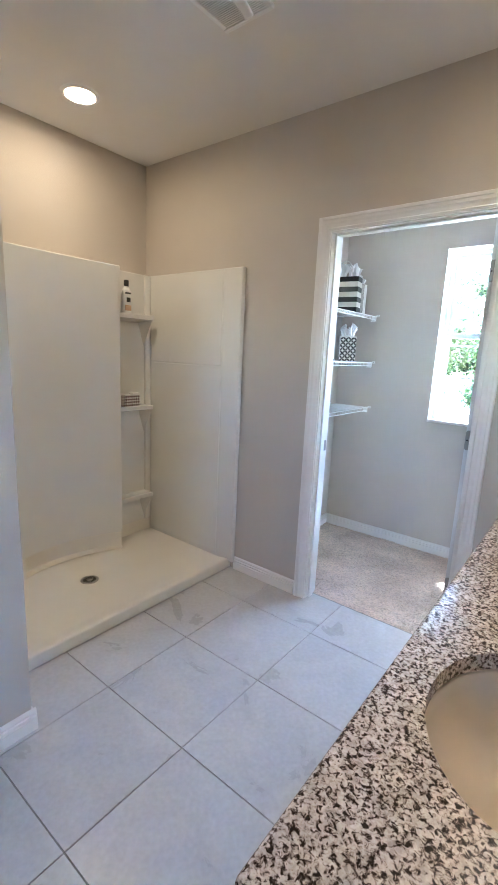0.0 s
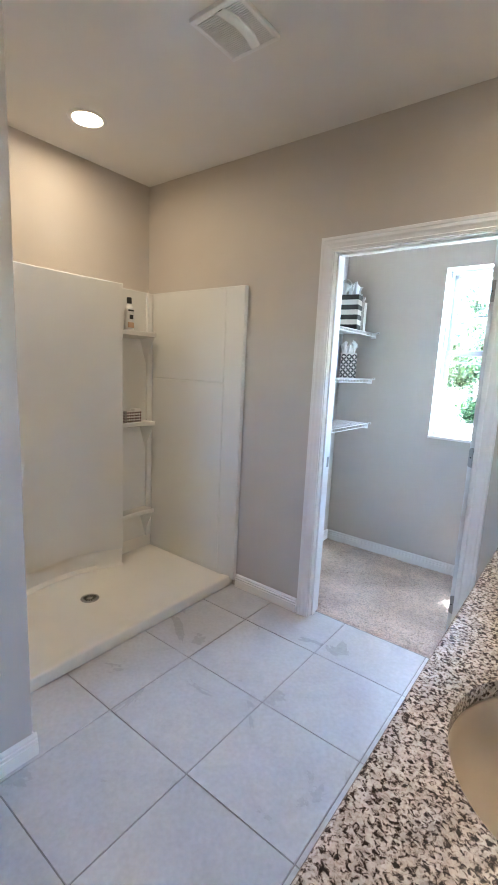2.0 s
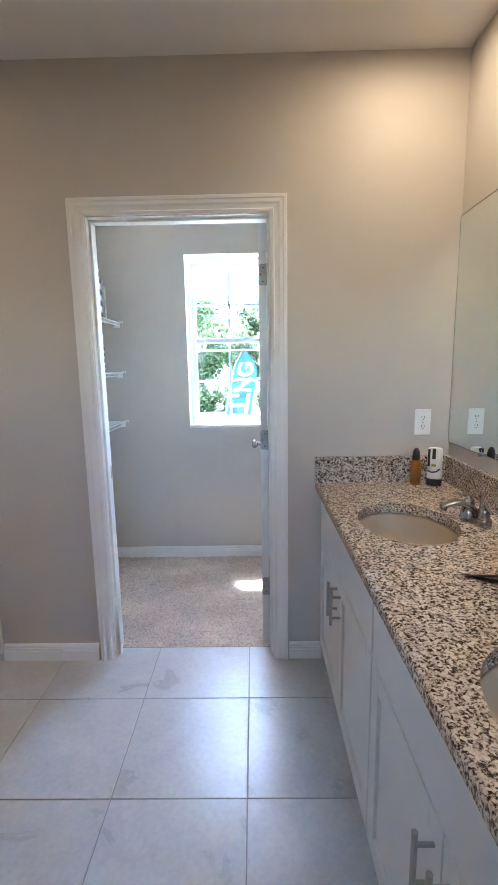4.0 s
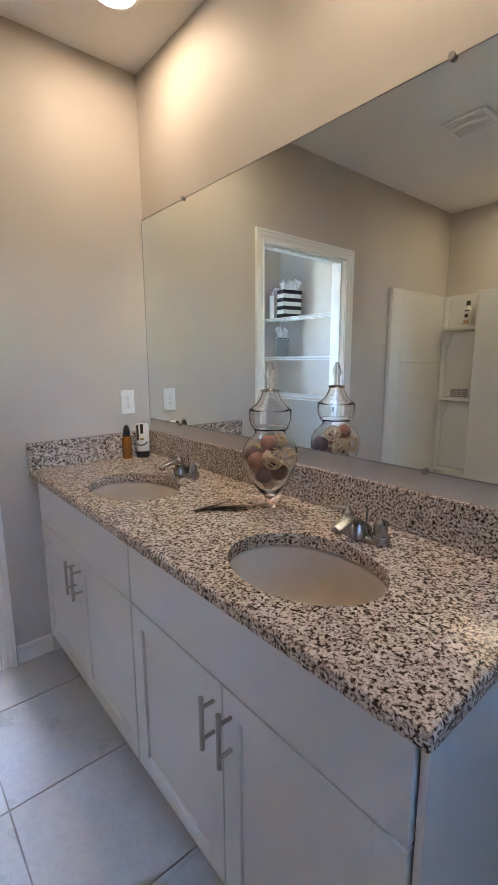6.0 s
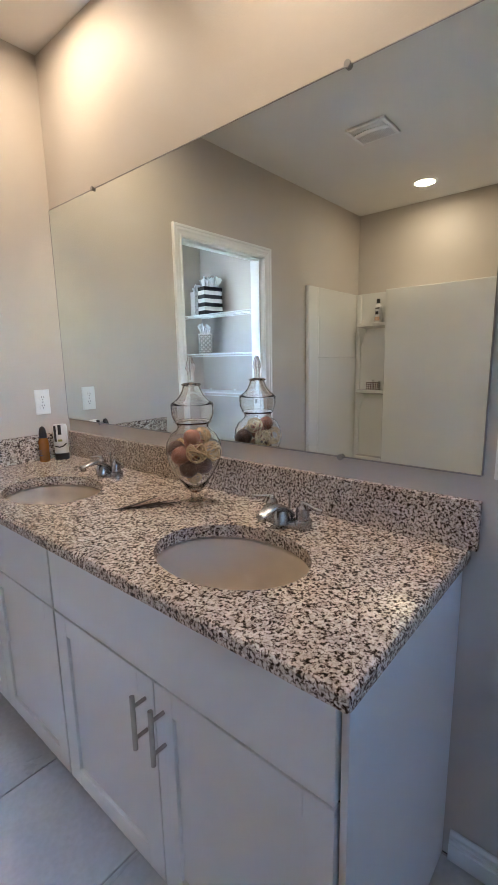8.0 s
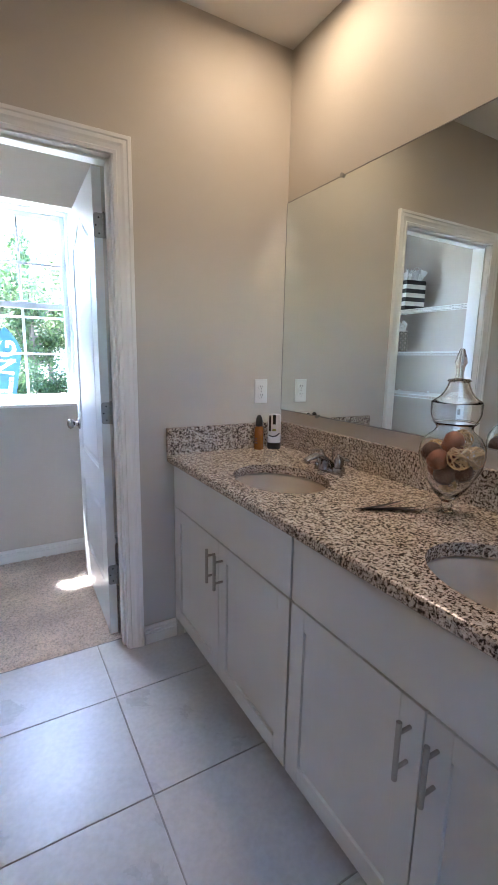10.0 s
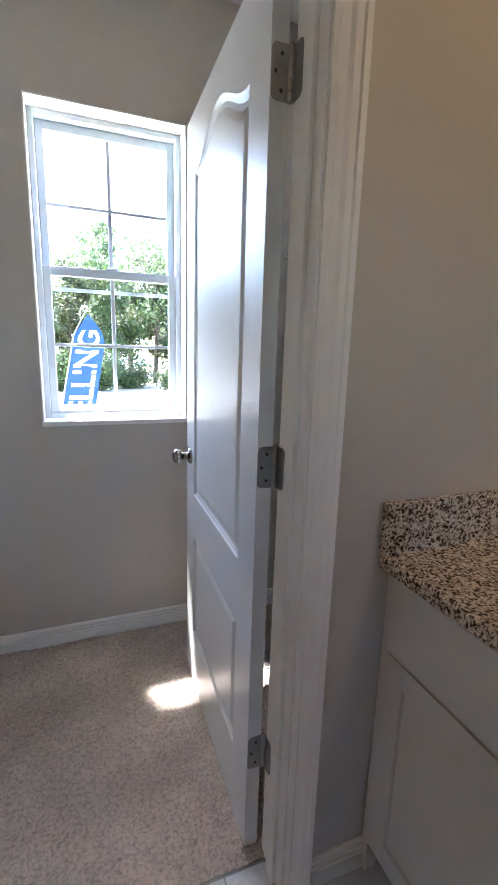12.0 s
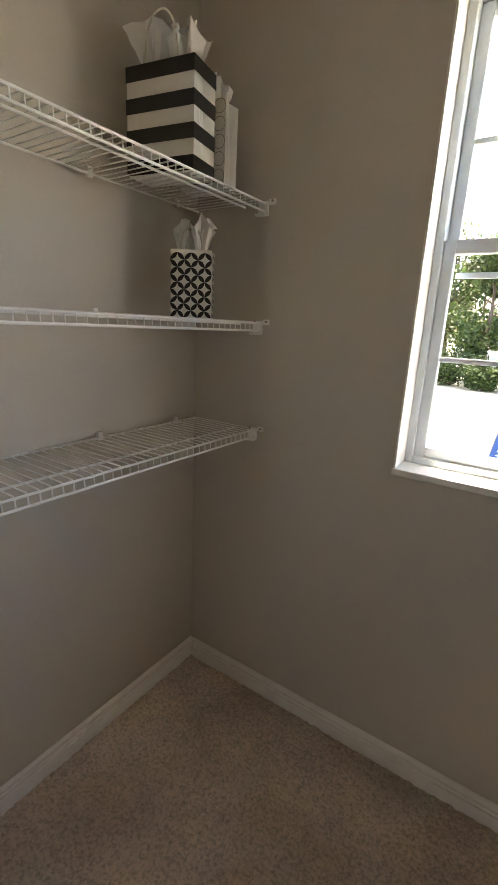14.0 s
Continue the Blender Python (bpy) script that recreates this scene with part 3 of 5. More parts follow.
def outlet(m, label):
    """A duplex outlet plate in the xz plane, facing -y."""
    t = thing("wall_outlet", label, "outlet", group="wall outlets")
    part("cover_plate", boxes((-0.035, 0.035, -0.006, 0, -0.0575, 0.0575), bevel=0.0025), PLATE, t)
    for dz in (-0.02, 0.02):
        bm = tube(bmesh.new(), [(0, -0.0055, dz), (0, -0.0085, dz)], 0.0165, 20)
        r = part("receptacle", bm, PLATE, t, smooth=True)
        part("slots", boxes((-0.007, -0.005, -0.0092, -0.0084, dz, dz + 0.008), (0.005, 0.007, -0.0092, -0.0084, dz, dz + 0.008), (-0.002, 0.002, -0.0092, -0.0084, dz - 0.009, dz - 0.005)), BLACK, r, "dark plug slots")
    part("screw", tube(bmesh.new(), [(0, -0.006, 0), (0, -0.0075, 0)], 0.003, 10), STEEL, t)
    t.matrix_basis = m
    return t


outlet(pose(0.334, NORTH, 1.150), "white duplex wall outlet above the side splash")
outlet(pose(EAST, 0.232, 1.112, 0, 0, -90), "white duplex wall outlet beside the mirror")


# ---- ceiling vent ----
SLOT_SHADE = material("vent_slot_shade", (0.17, 0.17, 0.175), 0.7)


def vent():
    t = thing("exhaust_vent", "white plastic exhaust fan grille in the ceiling", "vent", (-1.143, 1.350, CEILING))
    w, l = 0.112, 0.122
    bm = bmesh.new()
    box(bm, -w, w, -l, -l + 0.02, -0.016, 0, 0.004)
    box(bm, -w, w, l - 0.02, l, -0.016, 0, 0.004)
    box(bm, -w, -w + 0.016, -l + 0.02, l - 0.02, -0.014, 0, 0.003)
    box(bm, w - 0.016, w, -l + 0.02, l - 0.02, -0.014, 0, 0.003)
    part("frame", bm, PLATE, t)
    # no real recess: the shade between the slats is put into this plate's grey
    part("slot_backing", boxes((-w + 0.016, w - 0.016, -l + 0.02, l - 0.02, -0.003, 0)), SLOT_SHADE, t, "flat grey plate behind the slats in place of a shaded recess")
    # bowed band between two louvred fields
    bm = bmesh.new()
    seg, ends = 16, []
    for i in range(seg + 1):
        u = i / seg
        y, x, dip = -l + 0.02 + (2 * l - 0.04) * u, 0.012 + 0.022 * math.sin(math.pi * u), 0.003 * math.sin(math.pi * u)
        ends.append([bm.verts.new((x + a, y, z - dip)) for a, z in ((-0.02, -0.002), (-0.02, -0.014), (-0.016, -0.017), (0.016, -0.017), (0.02, -0.014), (0.02, -0.002))])
    for a, b in zip(ends, ends[1:]):
        for i in range(5):
            bm.faces.new((a[i], a[i + 1], b[i + 1], b[i]))
    part("centre_band", bm, PLATE, t, "smooth curved band", smooth=True)
    n = 24
    for i in range(n):
        u = (i + 0.5) / n
        y, x = -l + 0.02 + (2 * l - 0.04) * u, 0.012 + 0.022 * math.sin(math.pi * u)
        for a, b in ((-w + 0.015, x - 0.0195), (x + 0.0195, w - 0.015)):
            part("slat", boxes((a, b, y - 0.0024, y + 0.0024, -0.012, -0.003)), PLATE, t)
    return t


vent()

# ---- shower ----
SW_Y0, SW_Y1 = STUB_Y1, NORTH
PAN_X = -1.703


def shower_pan():
    """A low tray with a rounded front curb that slopes to the drain."""
    t = thing("shower_pan", "cream acrylic shower pan with a low front curb and round drain", "shower pan")
    bm = bmesh.new()
    nx, ny = 40, 56
    x0, x1, y0, y1 = WEST + 0.002, PAN_X, SW_Y0 + 0.002, SW_Y1 - 0.002
    grid = []
    for j in range(ny + 1):
        row = []
        for i in range(nx + 1):
            u = i / nx
            x, y = x0 + (x1 - x0) * u, y0 + (y1 - y0) * j / ny
            d = math.hypot(x + 2.15, y - 1.375)
            z = 0.036 + 0.018 * min(1, d / 0.75)
            front = x1 - x
            if front < 0.075:
                k = front / 0.075
                z = max(z, 0.064 - 0.012 * k ** 2)
            row.append(bm.verts.new((x, y, z)))
        grid.append(row)
    for j in range(ny):
        for i in range(nx):
            bm.faces.new((grid[j][i], grid[j][i + 1], grid[j + 1][i + 1], grid[j + 1][i]))
    prof = [(0.004, 0.062), (0.007, 0.056), (0.008, 0.006), (0.004, 0.0)]
    last = [row[nx] for row in grid]
    for u, z in prof:
        ring = [bm.verts.new((x1 + u, v.co.y, z)) for v in last]
        for j in range(ny):
            bm.faces.new((last[j], last[j + 1], ring[j + 1], ring[j]))
        last = ring
    part("tray", bm, PANM, t, smooth=True)
    bm = lathe(bmesh.new(), [(0.0, 0.0), (0.016, 0.0), (0.017, 0.003), (0.040, 0.003), (0.046, 0.004), (0.052, 0.002), (0.054, -0.003)], 40, (-2.15, 1.375, 0.037))
    d = part("drain_plate", bm, NICKEL, t, "brushed round metal drain", smooth=True)
    for k in range(14):
        a = 2 * math.pi * k / 14
        bm = boxes((-0.0035, 0.0035, 0.020, 0.037, 0, 0.0008))
        bmesh.ops.rotate(bm, verts=bm.verts, cent=(0, 0, 0), matrix=Matrix.Rotation(a, 3, "Z"))
        bmesh.ops.translate(bm, verts=bm.verts, vec=(-2.15, 1.375, 0.0404))
        part("drain_hole", bm, BLACK, d)
    part("upstand", boxes((WEST + 0.002, -2.502, SW_Y0 + 0.002, SW_Y1 - 0.002, 0.03, 0.16), bevel=0.006), PANM, t)
    return t


shower_pan()
SUR_TOP, SIDE_Y, COL_Y, SHELF_END = 1.909, 2.115, 1.765, 2.060


def shower_surround():
    t = thing("shower_surround", "glossy white acrylic shower surround with corner shelves", "shower surround")
    # bowed back panel
    bm = bmesh.new()
    n = 40
    ya, yb = SW_Y0 + 0.004, COL_Y
    rows = []
    for i in range(n + 1):
        y = ya + (yb - ya) * i / n
        u = (y - 1.375) / (COL_Y - 1.375)
        x = -2.362 - 0.105 * max(0.0, 1 - u * u) if y > 0.985 else -2.362
        rows.append((x, y))
    rows.append((-2.375, COL_Y + 0.006))
    rows.append((-2.505, COL_Y + 0.010))
    flat = -2.362

    def at_height(z):
        k = 1.0 - 0.85 * (z - 0.168) / (SUR_TOP - 0.168)
        return [((flat + (x - flat) * k) if x > -2.5 and x < flat else x, y) for x, y in rows]

    loops = []
    for n_ in range(9):
        z = 0.168 + (SUR_TOP - 0.006 - 0.168) * n_ / 8
        loops.append([bm.verts.new((x, y, z)) for x, y in at_height(z)])
    loops.append([bm.verts.new((x - 0.006, y, SUR_TOP)) for x, y in at_height(SUR_TOP)])
    loops.append([bm.verts.new((WEST + 0.004, y, SUR_TOP)) for x, y in rows])
    loops.insert(0, [bm.verts.new((WEST + 0.004, y, 0.168)) for x, y in rows])
    for a, b in zip(loops, loops[1:]):
        for i in range(len(rows) - 1):
            bm.faces.new((a[i], a[i + 1], b[i + 1], b[i]))
    part("back_panel", bm, ACRYL, t, "bowed white back panel", smooth=True)
    # curved step of the tray below the back panel
    bm = bmesh.new()
    a = [bm.verts.new((x - 0.014, y, 0.169)) for x, y in rows[:-1]]
    b = [bm.verts.new((x - 0.010, y, 0.070)) for x, y in rows[:-1]]
    c = [bm.verts.new((x + 0.012, y, 0.047)) for x, y in rows[:-1]]
    d = [bm.verts.new((WEST + 0.004, y, 0.169)) for x, y in rows[:-1]]
    for p, q in ((a, b), (b, c), (d, a)):
        for i in range(len(rows) - 2):
            bm.faces.new((p[i], p[i + 1], q[i + 1], q[i]))
    part("tray_step", bm, PANM, t, "curved cream foot under the back panel", smooth=True)
    # corner column and shelves
    part("corner_column", boxes((WEST + 0.003, -2.500, COL_Y + 0.008, SIDE_Y, 0.14, SUR_TOP), bevel=0.006), ACRYL, t)
    part("corner_post", boxes((WEST + 0.004, -2.482, SHELF_END + 0.002, SIDE_Y - 0.001, 0.14, SUR_TOP - 0.002), bevel=0.012), ACRYL, t, smooth=True)
    for z in (1.632, 1.020, 0.376):
        bm = bmesh.new()
        pts = []
        for i in range(13):
            u = i / 12
            pts.append((-2.392 - 0.014 * math.sin(math.pi * u), COL_Y + 0.012 + (SHELF_END - COL_Y - 0.012) * u))
        f = [bm.verts.new((x, y, z)) for x, y in pts]
        g = [bm.verts.new((x - 0.004, y, z + 0.004)) for x, y in pts]
        h = [bm.verts.new((x - 0.014, y, z + 0.0)) for x, y in pts]
        k = [bm.verts.new((-2.50, y, z)) for x, y in pts]
        lo = [bm.verts.new((x - 0.003, y, z - 0.026)) for x, y in pts]
        lb = [bm.verts.new((-2.50, y, z - 0.045)) for x, y in pts]
        for p, q in ((k, h), (h, g), (g, f), (f, lo), (lo, lb)):
            for i in range(12):
                bm.faces.new((p[i], p[i + 1], q[i + 1], q[i]))
        part("corner_shelf", bm, ACRYL, t, "small moulded corner shelf", smooth=True)
        bm = bmesh.new()
        a = [bm.verts.new(c) for c in ((-2.499, SHELF_END - 0.002, z - 0.04), (-2.405, SHELF_END - 0.002, z - 0.03), (-2.499, SHELF_END - 0.002, z - 0.20), (-2.499, SHELF_END - 0.05, z - 0.04))]
        bm.faces.new((a[0], a[1], a[2]))
        bm.faces.new((a[1], a[3], a[2]))
        bm.faces.new((a[0], a[3], a[1]))
        part("bracket", bm, ACRYL, t)
    # side panel on the door wall with moulded fields
    bm = bmesh.new()
    xr = -1.657
    box(bm, WEST + 0.003, xr, SIDE_Y, NORTH - 0.002, 0.046, SUR_TOP, 0.007, 3)
    part("side_panel", bm, ACRYL, t, smooth=True)
    part("upper_field", boxes((-2.485, -1.806, SIDE_Y - 0.004, SIDE_Y + 0.002, 1.330, SUR_TOP - 0.004), bevel=0.003), ACRYL, t)
    part("lower_field", boxes((-2.485, -1.806, SIDE_Y - 0.004, SIDE_Y + 0.002, 0.075, 1.324), bevel=0.003), ACRYL, t)
    part("edge_bead", boxes((xr - 0.012, xr - 0.002, SIDE_Y - 0.005, SIDE_Y + 0.002, 0.07, SUR_TOP - 0.002), bevel=0.003), ACRYL, t)
    # panel on the stub wall
    part("side_panel", boxes((WEST + 0.003, xr, SW_Y0 + 0.001, SW_Y0 + 0.03, 0.066, SUR_TOP), bevel=0.006), ACRYL, t)
    return t


shower_surround()


# ---- closet door ----
DOOR_TURN = -1.8


def door_leaf():
    """A two-panel arch-top moulded door, open into the closet; local y runs from the hinge, x is the thickness."""
    w, h, th = 0.760, 2.018, 0.035
    t = thing("closet_door", "white two-panel arch-top door standing open into the closet", "door", (JR - 0.012, CL_SOUTH + 0.010, 0.012), rz=DOOR_TURN)
    bm = bmesh.new()
    mid = 0.705
    cells = [(0.0, mid), (mid, h)]

    def outline(lo, hi, arch, inset):
        ya, yb = 0.118 + inset, w - 0.118 - inset
        za, zb = lo + inset, hi - inset
        pts = [(ya, za), (yb, za), (yb, zb)]
        n = 20
        if arch:
            for i in range(1, n):
                u = i / n
                s = 0.5 - 0.5 * math.cos(2 * math.pi * u)
                pts.append((yb + (ya - yb) * u, zb + arch * s))
        pts.append((ya, zb))
        out = []
        for n_, (a, b) in enumerate(zip(pts, pts[1:] + pts[:1])):
            steps = {0: 5, 1: 10, len(pts) - 1: 10}.get(n_, 1 if arch else 5)
            for k in range(steps):
                out.append((a[0] + (b[0] - a[0]) * k / steps, a[1] + (b[1] - a[1]) * k / steps))
        return out

    for side in (-1, 1):
        x0 = -th if side < 0 else 0.0
        for (c0, c1), (lo, hi, arch) in zip(cells, ((0.215, 0.608, 0.0), (0.775, 1.838, 0.085))):
            rings = []
            for inset, depth in ((0, 0.0), (0.004, 0.004), (0.014, 0.0085), (0.026, 0.0085), (0.040, 0.003), (0.046, 0.0025)):
                rings.append([bm.verts.new((x0 - side * depth, y, z)) for y, z in outline(lo, hi, arch, inset)])
            cy, cz = w / 2, (lo + hi) / 2
            outer = []
            for v in rings[0]:
                dy, dz = v.co.y - cy, v.co.z - cz
                ks = []
                if abs(dy) > 1e-9:
                    ks.append(((w if dy > 0 else 0) - cy) / dy)
                if abs(dz) > 1e-9:
                    ks.append(((c1 if dz > 0 else c0) - cz) / dz)
                k = min(x for x in ks if x > 0)
                outer.append((cy + k * dy, cz + k * dz))
            # snap the nearest point to each corner of the cell
            for corner in ((0, c0), (w, c0), (w, c1), (0, c1)):
                i = min(range(len(outer)), key=lambda q: (outer[q][0] - corner[0]) ** 2 + (outer[q][1] - corner[1]) ** 2)
                outer[i] = corner
            o = [bm.verts.new((x0, y, z)) for y, z in outer]
            seq = [o] + rings
            for a, b in zip(seq, seq[1:]):
                for i in range(len(a)):
                    j = (i + 1) % len(a)
                    bm.faces.new((a[i], a[j], b[j], b[i]))
            bm.faces.new(rings[-1])
    for y in (0.0, w):
        bm.faces.new([bm.verts.new(c) for c in ((-th, y, 0), (0, y, 0), (0, y, h), (-th, y, h))])
    for z in (0.0, h):
        bm.faces.new([bm.verts.new(c) for c in ((-th, 0, z), (0, 0, z), (0, w, z), (-th, w, z))])
    part("leaf", bm, DOORM, t)
    for s in (-1, 1):
        x = -th if s < 0 else 0.0
        bm = bmesh.new()
        lathe(bm, [(0.0, 0.0), (0.031, 0.0), (0.031, 0.004), (0.026, 0.009), (0.014, 0.013), (0.011, 0.020), (0.012, 0.028), (0.020, 0.034), (0.0265, 0.043), (0.0275, 0.052), (0.023, 0.062), (0.012, 0.067), (0.0, 0.068)], 32)
        bmesh.ops.rotate(bm, verts=bm.verts, cent=(0, 0, 0), matrix=Matrix.Rotation(radians(90 * s), 3, "Y"))
        bmesh.ops.translate(bm, verts=bm.verts, vec=(x, w - 0.062, 0.910))
        part("door_knob", bm, KNOBM, t, "round brushed nickel knob", smooth=True)
    part("latch_plate", boxes((-th / 2 - 0.0125, -th / 2 + 0.0125, w, w + 0.0015, 0.882, 0.938)), STEEL, t, "dull steel latch plate")
    return t


door_leaf()


def hinge(z):
    """A butt hinge: one leaf on the door's edge, one on the jamb, a knuckle between."""
    t = thing("door_hinge", "dull steel butt hinge between door and jamb", "hinge", (JR - 0.010, CL_SOUTH + 0.007, z), "door hinges")
    # the free corners of each leaf are rounded
    arc = [(0.012 * math.sin(a), 0.012 * (1 - math.cos(a))) for a in (math.pi / 8 * i for i in range(5))]
    free = [(0.012 - u, 0.047 - v) for u, v in arc[::1]]
    prof = [(0.035, 0.047)] + free + [(u, -z) for u, z in free[::-1]] + [(0.035, -0.047)]

    def leaf_plate(name, at):
        bm = bmesh.new()
        a, b = ([bm.verts.new(at(u, z, w)) for u, z in prof] for w in (0.0, 0.0021))
        for i in range(len(prof)):
            j = (i + 1) % len(prof)
            bm.faces.new((a[i], a[j], b[j], b[i]))
        bm.faces.new(a[::-1])
        bm.faces.new(b)
        part(name, bm, STEEL, t)

    leaf_plate("door_leaf_plate", lambda u, z, w: (-0.037 + u, 0.0002 + w, z))
    leaf_plate("jamb_leaf_plate", lambda u, z, w: (0.0098 - w, -0.036 + u, z))
    k = mesh_of("knuckle", tube(bmesh.new(), [(0, 0, -0.0088), (0, 0, 0.0088)], 0.0058, 14), STEEL, True)
    for i in range(5):
        share("knuckle", k, t, (0.003, 0.0, -0.0376 + 0.0188 * i))
    part("pin", lathe(bmesh.new(), [(0, 0.052), (0.004, 0.051), (0.006, 0.048), (0.0045, 0.046)], 14, (0.003, 0.0, 0)), STEEL, t, smooth=True)
    for dz in (-0.03, 0.0, 0.03):
        x = -0.016 if dz else -0.028
        part("screw", tube(bmesh.new(), [(x, 0.0003, dz), (x, -0.0005, dz)], 0.0036, 10), DARKGAP, t)
    return t


for hz in (1.815, 1.060, 0.310):
    hinge(hz)

# ---- window ----
win = thing("window_1", "white vinyl double-hung window with a two-by-two grid in each sash", "window", kind="structure")
YF = CL_NORTH + 0.092          # inner face of the vinyl frame
part("reveal", boxes((WX0, WX0 + 0.006, CL_NORTH + 0.001, YF, WZ0 + 0.012, WZ1), bevel=0.001), TRIM, win)
part("reveal", boxes((WX1 - 0.006, WX1, CL_NORTH + 0.001, YF, WZ0 + 0.012, WZ1), bevel=0.001), TRIM, win)
part("reveal", boxes((WX0 + 0.006, WX1 - 0.006, CL_NORTH + 0.001, YF, WZ1 - 0.006, WZ1), bevel=0.001), TRIM, win)
part("window_sill", boxes((WX0 - 0.002, WX1 + 0.002, CL_NORTH - 0.006, YF, WZ0 - 0.008, WZ0 + 0.012), bevel=0.003), TRIM, win, "white sill board")
fx0, fx1, fz0, fz1 = WX0 + 0.006, WX1 - 0.006, WZ0 + 0.012, WZ1 - 0.006


def ring(x0, x1, z0, z1, y0, y1, s, top=None, bottom=None):
    top, bottom = top or s, bottom or s
    return boxes((x0, x0 + s, y0, y1, z0, z1), (x1 - s, x1, y0, y1, z0, z1), (x0 + s, x1 - s, y0, y1, z1 - top, z1), (x0 + s, x1 - s, y0, y1, z0, z0 + bottom), bevel=0.003)


part("window_frame", ring(fx0, fx1, fz0, fz1, YF - 0.004, YF + 0.065, 0.022), VINYL, win)
MEET = 1.598
ux0, ux1 = fx0 + 0.022, fx1 - 0.022
upper = part("upper_sash", ring(ux0, ux1, MEET - 0.012, fz1 - 0.022, YF + 0.034, YF + 0.058, 0.030, 0.034, 0.028), VINYL, win)
lower = part("lower_sash", ring(ux0, ux1, fz0 + 0.020, MEET + 0.018, YF + 0.006, YF + 0.032, 0.030, 0.036, 0.032), VINYL, win)
part("sash_lock", boxes((-0.61, -0.56, YF + 0.004, YF + 0.022, MEET + 0.018, MEET + 0.028), bevel=0.004), VINYL, win)
part("screen_rail", boxes((ux0 + 0.03, ux1 - 0.03, YF + 0.056, YF + 0.064, 1.525, 1.540)), VINYL, win)
SCREEN = bpy.data.materials.new("insect_mesh")
SCREEN.use_nodes = True
snt = SCREEN.node_tree
snt.nodes.remove(snt.nodes["Principled BSDF"])
sbsdf = node(snt, "ShaderNodeBsdfTransparent", Color=(0.56, 0.56, 0.57, 1))
snt.links.new(sbsdf.outputs[0], snt.nodes["Material Output"].inputs["Surface"])
bm = bmesh.new()
bm.faces.new([bm.verts.new(c) for c in ((ux0 + 0.012, YF + 0.061, fz0 + 0.015), (ux1 - 0.012, YF + 0.061, fz0 + 0.015), (ux1 - 0.012, YF + 0.061, MEET - 0.015), (ux0 + 0.012, YF + 0.061, MEET - 0.015))])
part("insect_screen", bm, SCREEN, win, "fine dark insect mesh over the lower half")
mx = (ux0 + ux1) / 2
for sash, z0, z1, zm, y in ((upper, MEET + 0.016, fz1 - 0.056, 1.850, YF + 0.046), (lower, fz0 + 0.052, MEET - 0.018, 1.308, YF + 0.019)):
    for a, b in ((z0, zm - 0.007), (zm + 0.007, z1)):
        part("muntin", boxes((mx - 0.008, mx + 0.008, y - 0.006, y + 0.006, a, b), bevel=0.002), VINYL, sash)
        for c, d in ((ux0 + 0.030, mx - 0.008), (mx + 0.008, ux1 - 0.030)):
            p = part("pane", boxes((c, d, y - 0.002, y + 0.002, a, b)), PANE, sash)
            p.visible_shadow = False
    part("muntin", boxes((ux0 + 0.030, ux1 - 0.030, y - 0.006, y + 0.006, zm - 0.007, zm + 0.007), bevel=0.002), VINYL, sash)


# ---- closet shelves ----
def wire_shelf(x_wall, out, z, y0, y1, label):
    """A ventilated wire shelf fixed to a wall at x_wall, reaching out along x; its rods run along y."""
    t = thing("wire_shelf", label, "shelf", (0, 0, 0), "closet wire shelves")
    depth = 0.273
    xf = x_wall + out * depth
    rods = [(x_wall + out * 0.010, z), (x_wall + out * (depth - 0.075), z - 0.004), (xf, z), (xf + out * 0.002, z - 0.023)]
    for i, (x, zz) in enumerate(rods):
        part("back_rod" if i == 0 else "rod", tube(bmesh.new(), [(x, y0, zz), (x, y1, zz)], 0.0032, 8), WIREM, t, smooth=True)
    bm = tube(bmesh.new(), [(-out * (depth - 0.008), 0, 0.0035), (-out * 0.006, 0, 0.0035), (0, 0, 0.001), (out * 0.002, 0, -0.025)], 0.0016, 6)
    wire = mesh_of("wire", bm, WIREM, True)
    n = int((y1 - y0) / 0.0254)
    for i in range(n + 1):
        share("wire", wire, t, (xf, y0 + 0.004 + (y1 - y0 - 0.008) * i / n, z))
    for y in ((y1 - 0.10), (y1 - 0.42), (y1 - 0.78)):
        bm = boxes((min(x_wall, x_wall + out * 0.014), max(x_wall, x_wall + out * 0.014), y - 0.008, y + 0.008, z - 0.008, z + 0.018), bevel=0.003)
        part("wall_clip", bm, WIREM, t)
    bm = bmesh.new()
    a, b = sorted((xf - out * 0.024, xf + out * 0.010))
    box(bm, a, b, y1 - 0.004, y1 + 0.006, z - 0.034, z + 0.006, 0.002)
    box(bm, a, b, y1 - 0.022, y1 - 0.004, z - 0.036, z - 0.030, 0.001)
    c, d = sorted((xf + out * 0.010, xf + out * 0.034))
    box(bm, c, d, y1 + 0.001, y1 + 0.006, z - 0.004, z + 0.012, 0.002)
    br = part("end_bracket", bm, WIREM, t)
    for x in (xf + out * 0.026, xf - out * 0.016):
        part("screw", tube(bmesh.new(), [(x, y1 + 0.002, z + 0.005), (x, y1 - 0.006, z + 0.005)], 0.0035, 10), STEEL, br)
    return t


SHELF_Z = (1.728, 1.383, 1.036)
for sz_, nm in zip(SHELF_Z, ("upper", "middle", "lower")):
    wire_shelf(CL_WEST, 1, sz_, CL_SOUTH + 0.02, CL_NORTH - 0.007, "white vinyl-coated wire shelf, %s of three on the closet wall" % nm)
